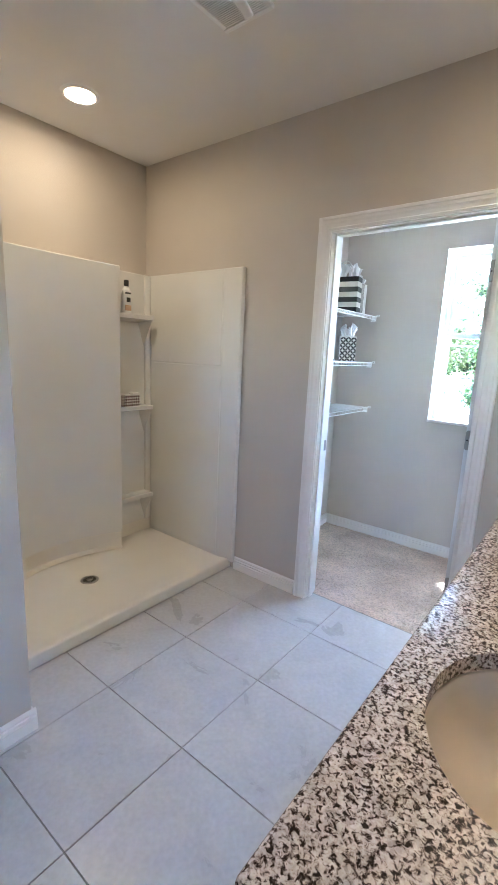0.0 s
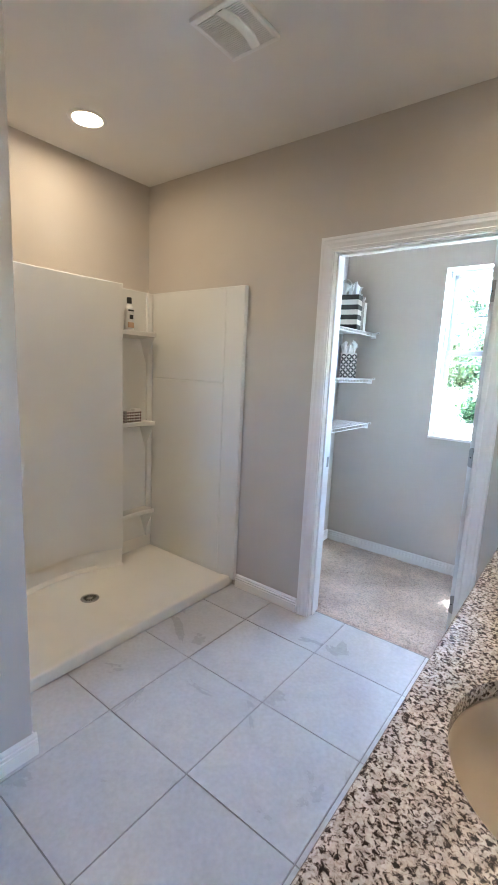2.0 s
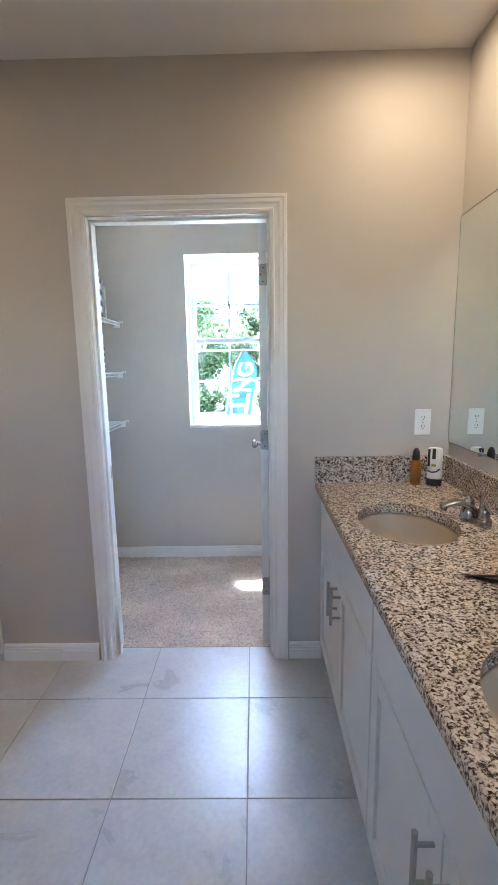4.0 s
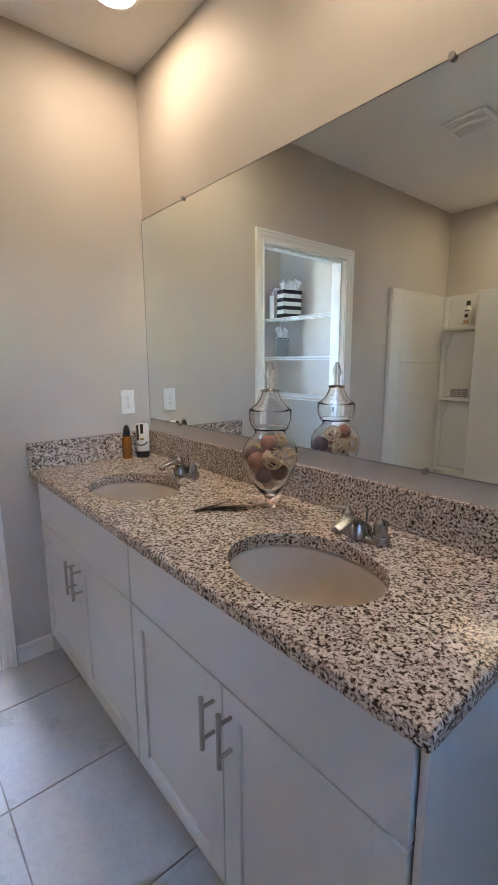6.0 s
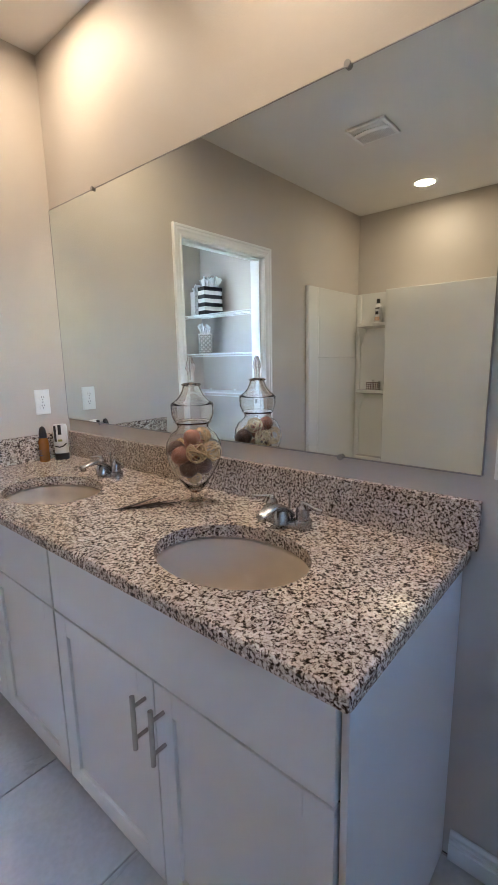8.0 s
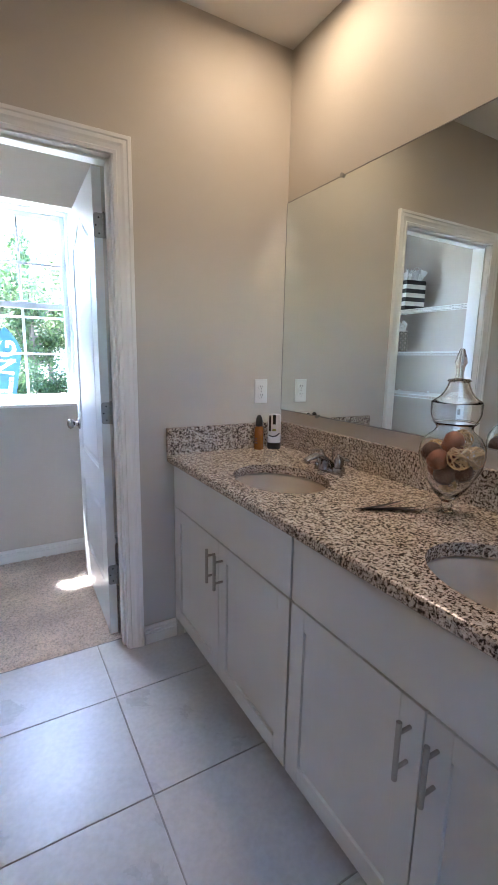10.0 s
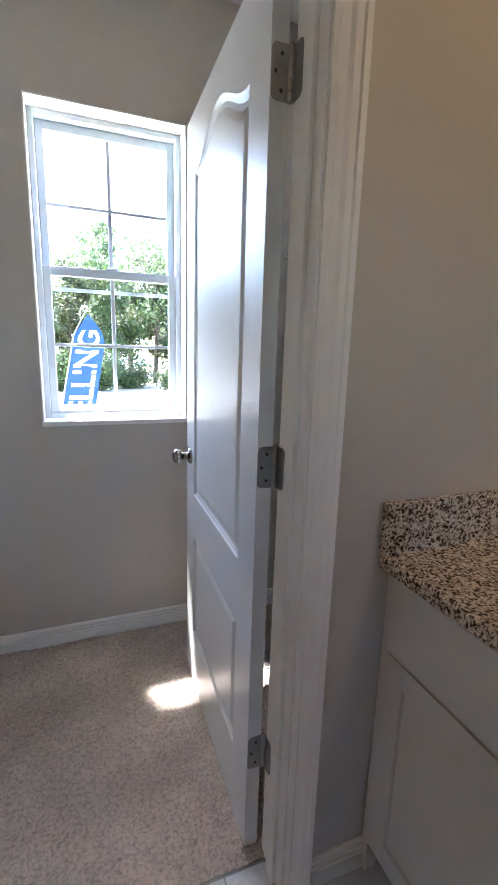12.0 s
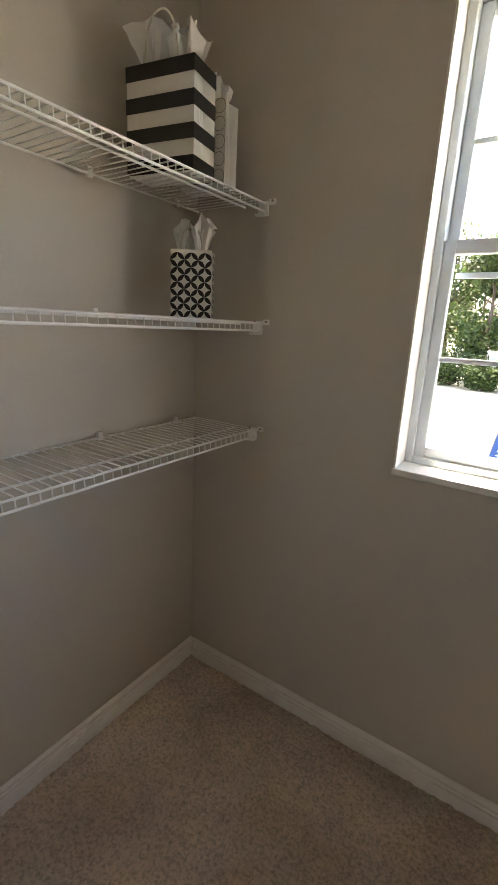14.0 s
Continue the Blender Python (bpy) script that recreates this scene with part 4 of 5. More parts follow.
for sz_, nm in zip(SHELF_Z, ("upper", "middle", "lower")):
    wire_shelf(CL_EAST, -1, sz_, CL_SOUTH + 0.02, CL_NORTH - 0.007, "white vinyl-coated wire shelf, %s of three behind the door" % nm)

# ---- gift bags ----
WHITEPAPER = material("white_paper", (0.76, 0.74, 0.70), 0.5, vary=0.03, scale=12)
BLACKPAPER = material("black_print", (0.012, 0.011, 0.012), 0.4, vary=0.1)
GREYPRINT = material("grey_print", (0.25, 0.22, 0.20), 0.5, vary=0.1)
CORD = material("white_cord", (0.72, 0.70, 0.66), 0.8, vary=0.08, scale=200)


def bag_shell(w, d, h, wall=0.0012):
    bm = bmesh.new()
    pinch = 0.010
    def loop(ww, dd, z, p):
        return [bm.verts.new((x, y, z)) for x, y in ((-ww, -dd), (0, -dd - 0.001), (ww, -dd), (ww - p, 0), (ww, dd), (0, dd + 0.001), (-ww, dd), (-ww + p, 0))]
    loops = [loop(w / 2, d / 2, 0, 0), loop(w / 2, d / 2, h * 0.5, pinch * 0.4), loop(w / 2, d / 2, h, pinch), loop(w / 2 - wall, d / 2 - wall, h, pinch), loop(w / 2 - wall, d / 2 - wall, 0.003, 0)]
    for a, b in zip(loops, loops[1:]):
        for i in range(8):
            bm.faces.new((a[i], a[(i + 1) % 8], b[(i + 1) % 8], b[i]))
    bm.faces.new(loops[0])
    bm.faces.new(loops[-1])
    return bm


def tissue(t, w, d, h, z, seed, n=7):
    """Crumpled sheets of tissue that stand up out of a bag."""
    rnd = random.Random(seed)
    for k in range(n):
        bm = bmesh.new()
        cx, cy = rnd.uniform(-w, w) * 0.32, rnd.uniform(-d, d) * 0.25
        turn, lean = rnd.uniform(0, 6.28), rnd.uniform(0.0, 0.35)
        hh, ww = h * rnd.uniform(0.65, 1.1), w * rnd.uniform(0.30, 0.5)
        rows = []
        m = 7
        for j in range(m):
            v = j / (m - 1)
            row = []
            for i in range(m):
                u = i / (m - 1) - 0.5
                spread = ww * (0.35 + 0.9 * v)
                x = u * spread
                y = 0.018 * math.sin(u * 9 + k) * (0.3 + v) + lean * hh * v
                zz = z - 0.03 + (hh + 0.03) * v * (1 - 0.55 * abs(u) * v - 0.25 * rnd.random() * v)
                x2, y2 = x * math.cos(turn) - y * math.sin(turn), x * math.sin(turn) + y * math.cos(turn)
                if v < 0.25:
                    x2, y2 = max(-w * 0.40, min(w * 0.40, x2 + cx)) - cx, max(-d * 0.36, min(d * 0.36, y2 + cy)) - cy
                row.append(bm.verts.new((cx + x2, cy + y2, zz)))
            rows.append(row)
        for j in range(m - 1):
            for i in range(m - 1):
                bm.faces.new((rows[j][i], rows[j][i + 1], rows[j + 1][i + 1], rows[j + 1][i]))
        part("tissue_sheet", bm, TISSUE, t, "white crumpled tissue paper", smooth=True)


def cord_handle(w, y, h0, h1):
    pts = []
    for i in range(15):
        a = math.pi * i / 14
        pts.append((-w * math.cos(a), y, h0 - 0.03 + (h1 + 0.03) * math.sin(a) ** 0.7))
    return tube(bmesh.new(), pts, 0.0026, 8)


def striped_bag(m):
    w, d, h = 0.196, 0.100, 0.240
    t = thing("gift_bag", "black and white striped paper gift bag with tissue on the shelf", "gift bag")
    part("bag_body", bag_shell(w, d, h), WHITEPAPER, t)
    e = 0.0011
    k = 7
    sh = h / k
    for i in range(0, k, 2):
        bm = bmesh.new()
        lo, hi = i * sh, (i + 1) * sh - 0.0005
        pts = [(-w / 2 - e, -d / 2 - e - 0.001), (w / 2 + e, -d / 2 - e - 0.001), (w / 2 + e, d / 2 + e + 0.001), (-w / 2 - e, d / 2 + e + 0.001)]
        a = [bm.verts.new((x, y, lo)) for x, y in pts]
        b = [bm.verts.new((x, y, hi)) for x, y in pts]
        for q in range(4):
            bm.faces.new((a[q], a[(q + 1) % 4], b[(q + 1) % 4], b[q]))
        part("stripe", bm, BLACKPAPER, t, "black printed stripe")
    tissue(t, w, d, 0.13, h, 3, 11)
    part("handle", cord_handle(0.05, -d / 2 + 0.006, h, 0.105), CORD, t, "white cord handle", smooth=True)
    part("handle", cord_handle(0.05, d / 2 - 0.006, h, 0.09), CORD, t, "white cord handle", smooth=True)
    t.matrix_basis = m
    return t


def circle_bag(m):
    w, d, h = 0.14, 0.07, 0.210
    t = thing("gift_bag", "white paper gift bag with grey ring print and tissue", "gift bag")
    part("bag_body", bag_shell(w, d, h), WHITEPAPER, t)
    for i in range(4):
        for j in range(5):
            x, z = -0.0525 + 0.035 * i, 0.028 + 0.041 * j
            bm = bmesh.new()
            a, b = [], []
            for q in range(24):
                an = 2 * math.pi * q / 24
                a.append(bm.verts.new((x + 0.0175 * math.cos(an), -d / 2 - 0.002, z + 0.0175 * math.sin(an))))
                b.append(bm.verts.new((x + 0.0160 * math.cos(an), -d / 2 - 0.002, z + 0.0160 * math.sin(an))))
            for q in range(24):
                bm.faces.new((a[q], a[(q + 1) % 24], b[(q + 1) % 24], b[q]))
            part("printed_ring", bm, GREYPRINT, t)
    tissue(t, w, d, 0.085, h, 11, 8)
    t.matrix_basis = m
    return t


def petal_bag(m):
    w, d, h = 0.116, 0.070, 0.182
    t = thing("gift_bag", "small black gift bag with white petal lattice print and tissue", "gift bag")
    part("bag_body", bag_shell(w, d, h), WHITEPAPER, t)
    s = w / 3.0
    e = d / 2 + 0.002

    def lens(bm, a, b, y_of, fat=0.30):
        """A pointed oval between two points of the face."""
        a, b = Vector(a), Vector(b)
        n = 8
        up, dn = [], []
        dirv = b - a
        nrm = Vector((-dirv.y, dirv.x))
        for i in range(n + 1):
            u = i / n
            f = fat * 0.5 * math.sin(math.pi * u) ** 0.8
            p, q = a + dirv * u + nrm * f, a + dirv * u - nrm * f
            up.append(bm.verts.new(y_of(p)))
            dn.append(bm.verts.new(y_of(q)))
        for i in range(n):
            bm.faces.new((up[i], up[i + 1], dn[i + 1], dn[i]))

    for face in (0, 1, 2):
        bm = bmesh.new()
        width = w if face == 0 else d
        nx, nz = int(round(width / s * 2)) + 1, int(h / s * 2) + 1
        for i in range(-1, nx + 1):
            for j in range(0, nz):
                if (i + j) % 2:
                    continue
                c = Vector((-width / 2 + i * s / 2, j * s / 2))
                for dx in (-1, 1):
                    b = c + Vector((dx * s / 2, s / 2))
                    if b.y > h + 0.001 or max(abs(c.x), abs(b.x)) > width / 2 + 0.001:
                        continue
                    if face == 0:
                        lens(bm, c, b, lambda p: (max(-w / 2, min(w / 2, p.x)), -e, max(0.001, min(h, p.y))), 0.42)
                    else:
                        sx = 1 if face == 1 else -1
                        lens(bm, c, b, lambda p: (sx * (w / 2 + 0.0015), max(-d / 2, min(d / 2, p.x)), max(0.001, min(h, p.y))), 0.42)
        part("petal_print", bm, BLACKPAPER, t, "black printed petal lattice")
    tissue(t, w, d, 0.105, h, 5, 7)
    part("handle", cord_handle(0.032, -d / 2 + 0.005, h, 0.06), CORD, t, "white ribbon handle", smooth=True)
    t.matrix_basis = m
    return t


striped_bag(pose(-1.469, 3.052, SHELF_Z[0] + 0.0055, 0, 0, 10))
circle_bag(pose(-1.455, 3.185, SHELF_Z[0] + 0.0055, 0, 0, 10))
petal_bag(pose(-1.462, 3.135, SHELF_Z[1] + 0.0055, 0, 0, 33))

# ---- things on the vanity ----
BROWN = material("dark_brown_ball", (0.085, 0.038, 0.025), 0.45, vary=0.3, scale=40, bump=0.4, bump_scale=120)
RUST = material("rust_ball", (0.27, 0.10, 0.05), 0.45, vary=0.3, scale=45, bump=0.4, bump_scale=120)
RATTAN = material("rattan", (0.52, 0.36, 0.19), 0.5, vary=0.25, scale=60, bump=0.3, bump_scale=300)


def woven_ball(bm, r, rnd):
    for k in range(11):
        axis = Vector((rnd.gauss(0, 1), rnd.gauss(0, 1), rnd.gauss(0, 1))).normalized()
        side = axis.orthogonal().normalized()
        other = axis.cross(side)
        off = rnd.uniform(-0.45, 0.45)
        rr = r * math.sqrt(1 - off * off)
        pts = [axis * (off * r) + rr * (side * math.cos(2 * math.pi * i / 20) + other * math.sin(2 * math.pi * i / 20)) for i in range(21)]
        tube(bm, pts, 0.0019, 6, cap=False)


JAR_AT = (0.295, 1.068, CTOP)
jar = thing("apothecary_jar", "clear glass footed jar with a pointed lid, on the countertop", "jar", JAR_AT)
OUT = [(0.0, 0.005), (0.043, 0.004), (0.047, 0.001), (0.050, 0.003), (0.040, 0.007), (0.018, 0.014), (0.013, 0.024), (0.014, 0.036), (0.022, 0.044), (0.034, 0.058), (0.056, 0.092), (0.075, 0.130), (0.081, 0.160), (0.078, 0.185), (0.066, 0.208), (0.048, 0.222), (0.044, 0.230), (0.046, 0.238), (0.056, 0.246)]
CLEAR = glass_material("blown_glass", ior=1.42)
GROW = 1.065
OUT = [(r * GROW, z * GROW) for r, z in OUT]
INN = [(r - 0.0028, z) for r, z in OUT[::-1] if z > 0.05] + [(0.018, 0.054), (0.0, 0.050)]
bowl = part("bowl", lathe(bmesh.new(), OUT + INN, 48), CLEAR, jar, smooth=True)
LID = [(0.052, 0.2475), (0.057, 0.256), (0.0605, 0.268), (0.0612, 0.294), (0.0600, 0.298), (0.052, 0.3035), (0.042, 0.311), (0.033, 0.323), (0.027, 0.336), (0.024, 0.346), (0.029, 0.350), (0.024, 0.354), (0.010, 0.356), (0.009, 0.372), (0.010, 0.384), (0.015, 0.394), (0.012, 0.408), (0.007, 0.422), (0.005, 0.428), (0.0, 0.429)]
LIN = [(0.0, 0.349), (0.020, 0.346), (0.0235, 0.335), (0.0305, 0.3205), (0.040, 0.3085), (0.050, 0.301), (0.0585, 0.2945), (0.0578, 0.269), (0.0545, 0.257), (0.0495, 0.2475)]
LID, LIN = ([(r * GROW, z * GROW) for r, z in side] for side in (LID, LIN))
lid = part("lid", lathe(bmesh.new(), LID + LIN, 48, close=True), CLEAR, jar, "pointed clear glass lid", smooth=True)
bowl.visible_shadow = lid.visible_shadow = False
rnd = random.Random(4)
spots = [(0, 0.003, 0.078, 0.021, 2), (-0.026, -0.004, 0.112, 0.027, 0), (0.026, 0.010, 0.114, 0.027, 1), (0.004, -0.032, 0.120, 0.026, 0), (-0.006, 0.034, 0.122, 0.025, 1), (-0.046, 0.006, 0.152, 0.027, 1), (-0.028, -0.042, 0.163, 0.029, 2), (0.028, -0.044, 0.158, 0.028, 2), (0.044, 0.026, 0.160, 0.027, 0), (-0.004, 0.046, 0.164, 0.027, 2), (-0.044, 0.026, 0.166, 0.026, 0), (0.0, 0.0, 0.178, 0.028, 1), (-0.022, -0.018, 0.202, 0.024, 1), (0.026, -0.008, 0.200, 0.025, 2)]
for bx, by, bz, br_, kind_ in [tuple(v * GROW for v in spot[:4]) + spot[4:] for spot in spots]:
    bm = bmesh.new()
    if kind_ == 2:
        woven_ball(bm, br_, rnd)
        ob = part("decor_ball", bm, RATTAN, smooth=True)
        tagged(ob, "open woven tan rattan ball inside the glass jar", "decor ball", "decor balls in the jar")
    else:
        bmesh.ops.create_icosphere(bm, subdivisions=4, radius=br_)
        for v in bm.verts:
            v.co *= 1 + 0.05 * noise.noise(v.co * 90 + Vector((bx, by, bz)) * 200)
        ob = part("decor_ball", bm, BROWN if kind_ == 0 else RUST, smooth=True)
        tagged(ob, "dark brown decorative ball inside the glass jar" if kind_ == 0 else "rust brown decorative ball inside the glass jar", "decor ball", "decor balls in the jar")
    ob.location = (JAR_AT[0] + bx, JAR_AT[1] + by, JAR_AT[2] + bz)

DARKLEAF = material("dried_leaf", (0.022, 0.013, 0.012), 0.6, vary=0.3, scale=60, bump=0.3, bump_scale=200)


def dried_leaf(a, b, width, lift, label):
    """A thin, pointed, slightly curled blade from a to b."""
    bm = bmesh.new()
    a, b = Vector((*a, CTOP)), Vector((*b, CTOP))
    d = b - a
    n = Vector((-d.y, d.x, 0)).normalized()
    rows = []
    for i in range(17):
        u = i / 16
        f = width * 0.5 * math.sin(math.pi * u) ** 0.7
        z = 0.0025 + lift * u ** 1.6
        p = a + d * u
        rows.append([bm.verts.new(p + n * f * k + Vector((0, 0, z + 0.18 * f * abs(k)))) for k in (-1, -0.4, 0, 0.4, 1)])
    for r0, r1 in zip(rows, rows[1:]):
        for i in range(4):
            bm.faces.new((r0[i], r0[i + 1], r1[i + 1], r1[i]))
    bmesh.ops.solidify(bm, geom=bm.faces[:], thickness=0.0012)
    return tagged(part("dried_leaf", bm, DARKLEAF, smooth=True), label, "leaf", "dried leaves on the counter")


PINKLEAF = material("rosy_dried_leaf", (0.34, 0.24, 0.22), 0.55, vary=0.25, scale=70, bump=0.3, bump_scale=200, second=(0.22, 0.13, 0.12))
dried_leaf((0.088, 1.214), (0.262, 1.098), 0.019, 0.004, "dark brown dried leaf blade lying on the granite")
dried_leaf((0.086, 1.212), (0.205, 1.140), 0.016, 0.030, "dark brown dried leaf blade with a lifted tip")
dried_leaf((0.120, 1.196), (0.228, 1.108), 0.018, 0.016, "dark brown dried leaf blade lying across the others")
dried_leaf((0.112, 1.222), (0.268, 1.118), 0.014, 0.003, "rosy tan dried leaf blade lying on the granite").data.materials[0] = PINKLEAF
dried_leaf((0.140, 1.214), (0.232, 1.150), 0.013, 0.018, "rosy tan dried leaf blade with a raised tip").data.materials[0] = PINKLEAF

AMBERFILL = material("amber_soap", (0.30, 0.115, 0.02), 0.12, vary=0.2, coat=0.5)
OLIVE = material("olive_print", (0.30, 0.30, 0.08), 0.5)


def amber_bottle(x, y):
    t = thing("soap_bottle", "amber liquid bottle with a black pointed cap on the counter", "bottle", (x, y, CTOP))
    part("bottle_body", lathe(bmesh.new(), [(0.0, 0.0), (0.020, 0.0), (0.023, 0.003), (0.023, 0.092), (0.020, 0.104), (0.016, 0.110), (0.0, 0.110)], 28, sy=0.8), AMBERFILL, t, smooth=True)
    part("cap", lathe(bmesh.new(), [(0.0, 0.110), (0.017, 0.110), (0.017, 0.130), (0.014, 0.148), (0.008, 0.160), (0.0, 0.164)], 24), BLACK, t, "black pointed cap", smooth=True)
    part("label", boxes((-0.0235, 0.0, -0.014, 0.014, 0.03, 0.034), (-0.0238, 0.0, -0.012, 0.012, 0.042, 0.045), (-0.0238, 0.0, -0.012, 0.012, 0.052, 0.055)), BLACK, t, "dark print bars")
    return t


def lotion_bottle(x, y):
    t = thing("lotion_tube", "white and black lotion tube standing on its dark cap", "bottle", (x, y, CTOP), rz=58)
    bm = bmesh.new()
    prof = [(0.0, 0.030), (0.029, 0.030), (0.031, 0.034), (0.0315, 0.150), (0.029, 0.160), (0.026, 0.165), (0.0, 0.166)]
    lathe(bm, prof, 32, sx=0.62, sy=1.0)
    part("tube_body", bm, PLATE, t, smooth=True)
    part("cap", lathe(bmesh.new(), [(0.0, 0.0), (0.030, 0.0), (0.032, 0.004), (0.032, 0.029), (0.0, 0.030)], 32, sx=0.64), BLACK, t, "dark cap at the foot", smooth=True)
    for y0, y1, z0, z1 in ((0.016, 0.026, 0.085, 0.160), (-0.006, 0.008, 0.118, 0.164)):
        part("print_band", boxes((-0.0205, -0.012, y0, y1, z0, z1), bevel=0.001), BLACK, t, "black vertical print")
    part("print_swoosh", tube(bmesh.new(), [(-0.0185, 0.026, 0.066), (-0.0205, 0.008, 0.060), (-0.0205, -0.010, 0.064), (-0.016, -0.024, 0.076)], 0.003, 8), BLACK, t, "black curved print", smooth=True)
    part("print_patch", boxes((-0.0206, -0.012, -0.008, 0.010, 0.086, 0.096), bevel=0.001), OLIVE, t, "olive printed patch")
    return t


amber_bottle(0.290, 2.078)
lotion_bottle(0.365, 2.062)

# ---- things on the shower shelves ----
SKIN = material("pale_label", (0.62, 0.42, 0.28), 0.5)
DKRED = material("dark_red_pattern", (0.09, 0.03, 0.03), 0.5)


def shampoo(x, y, z):
    t = thing("shampoo_bottle", "white shampoo bottle with a black cap on the shower shelf", "bottle", (x, y, z))
    part("bottle_body", lathe(bmesh.new(), [(0.0, 0.0), (0.031, 0.0), (0.034, 0.004), (0.035, 0.105), (0.032, 0.140), (0.021, 0.160), (0.013, 0.170), (0.0, 0.171)], 28, sx=0.62), PLATE, t, smooth=True)
    part("cap", lathe(bmesh.new(), [(0.0, 0.171), (0.016, 0.171), (0.016, 0.205), (0.014, 0.209), (0.0, 0.210)], 20), BLACK, t, "black cap", smooth=True)
    part("label", boxes((0.0, 0.0225, -0.022, 0.022, 0.018, 0.052), bevel=0.001), SKIN, t, "tan printed label")
    for bar in ((0.0, 0.0232, -0.012, 0.016, 0.072, 0.100), (0.0, 0.0228, -0.020, 0.020, 0.122, 0.132)):
        part("print_band", boxes(bar, bevel=0.001), BLACK, t, "dark print bar")
    return t


shampoo(-2.437, 1.872, 1.634)


def soap_box(x, y, z, h, label):
    t = thing("soap_box", label, "box", (x, y, z), "patterned soap boxes")
    w, d = 0.058, 0.045
    part("box_body", boxes((-d / 2, d / 2, -w / 2, w / 2, 0, h), bevel=0.002), WHITEPAPER, t)
    bm = bmesh.new()
    n = 3
    s = w / n
    for j in range(int(h / s)):
        for i in range(n):
            y0, z0 = -w / 2 + i * s, j * s
            q = [(y0 + s * 0.5, z0), (y0 + s * 1.0, z0 + s * 0.5), (y0 + s * 0.5, z0 + s * 0.95), (y0, z0 + s * 0.55)]
            bm.faces.new([bm.verts.new((d / 2 + 0.0012, a, b)) for a, b in q])
            q = [(-d / 2 + s * i * d / w + 0.001, z0), (-d / 2 + s * (i + 0.8) * d / w, z0 + s * 0.2), (-d / 2 + s * (i + 0.6) * d / w, z0 + s * 0.8)]
            bm.faces.new([bm.verts.new((a, -w / 2 - 0.0012, b)) for a, b in q])
    part("box_print", bm, DKRED, t, "dark red geometric print")
    return t


soap_box(-2.440, 1.868, 1.022, 0.080, "small patterned soap box on the shower shelf")
soap_box(-2.440, 1.932, 1.022, 0.092, "taller patterned soap box on the shower shelf")

# ---- outside ----
GRASS = material("dry_lawn", (0.34, 0.31, 0.22), 0.95, vary=0.2, scale=0.8, bump=0.6, bump_scale=30, second=(0.46, 0.42, 0.34), grain=0.4, spec=0.1)
ROADM = material("pale_concrete", (0.45, 0.44, 0.42), 0.9, vary=0.1, scale=1.5, bump=0.3, bump_scale=40)
GRADE = -0.32
bm = bmesh.new()
vs = [bm.verts.new(c) for c in ((-900, CL_NORTH + 0.17, GRADE), (900, CL_NORTH + 0.17, GRADE), (900, 1800, GRADE), (-900, 1800, GRADE))]
bm.faces.new(vs)
tagged(part("ground", bm, GRASS), "dry sunlit lawn outside the closet window", "ground", kind="structure")
tagged(part("road", boxes((-60, 60, 10.2, 15.5, GRADE, GRADE + 0.02)), ROADM), "pale concrete street in the sun", "road", kind="structure")
tagged(part("pavement", boxes((-60, 60, 7.6, 8.9, GRADE, GRADE + 0.03)), ROADM), "pale concrete pavement strip across the lawn", "pavement", kind="structure")

BARK = material("bark", (0.13, 0.10, 0.08), 0.9, vary=0.25, scale=20, bump=0.6, bump_scale=40)


def leaf_material(name, a, b):
    m = bpy.data.materials.new(name)
    m.use_nodes = True
    nt = m.node_tree
    p = nt.nodes["Principled BSDF"]
    p.inputs["Roughness"].default_value = 0.6
    geo = nt.nodes.new("ShaderNodeNewGeometry")
    ramp = nt.nodes.new("ShaderNodeValToRGB")
    ramp.color_ramp.elements[0].color, ramp.color_ramp.elements[1].color = (*a, 1), (*b, 1)
    nt.links.new(geo.outputs["Random Per Island"], ramp.inputs[0])
    nt.links.new(ramp.outputs[0], p.inputs["Base Color"])
    tr = nt.nodes.new("ShaderNodeBsdfTranslucent")
    nt.links.new(ramp.outputs[0], tr.inputs["Color"])
    mix = nt.nodes.new("ShaderNodeMixShader")
    mix.inputs[0].default_value = 0.35
    nt.links.new(p.outputs[0], mix.inputs[1])
    nt.links.new(tr.outputs[0], mix.inputs[2])
    nt.links.new(mix.outputs[0], nt.nodes["Material Output"].inputs["Surface"])
    return m


LEAF = leaf_material("green_leaves", (0.02, 0.045, 0.012), (0.08, 0.125, 0.035))
LEAF2 = leaf_material("olive_leaves", (0.03, 0.05, 0.016), (0.11, 0.135, 0.05))


def leaf_cloud(centres, count, size, rnd):
    verts, faces = [], []
    for k in range(count):
        c, r = centres[rnd.randrange(len(centres))]
        d = Vector((rnd.gauss(0, 1), rnd.gauss(0, 1), rnd.gauss(0, 0.8)))
        d = d.normalized() * r * rnd.random() ** 0.45
        p = c + d
        a = Vector((rnd.gauss(0, 1), rnd.gauss(0, 1), rnd.gauss(0, 1))).normalized()
        b = a.orthogonal().normalized()
        s = size * rnd.uniform(0.6, 1.4)
        i = len(verts)
        verts += [tuple(p - a * s), tuple(p + b * s * 0.5), tuple(p + a * s), tuple(p - b * s * 0.5)]
        faces.append((i, i + 1, i + 2, i + 3))
    return verts, faces


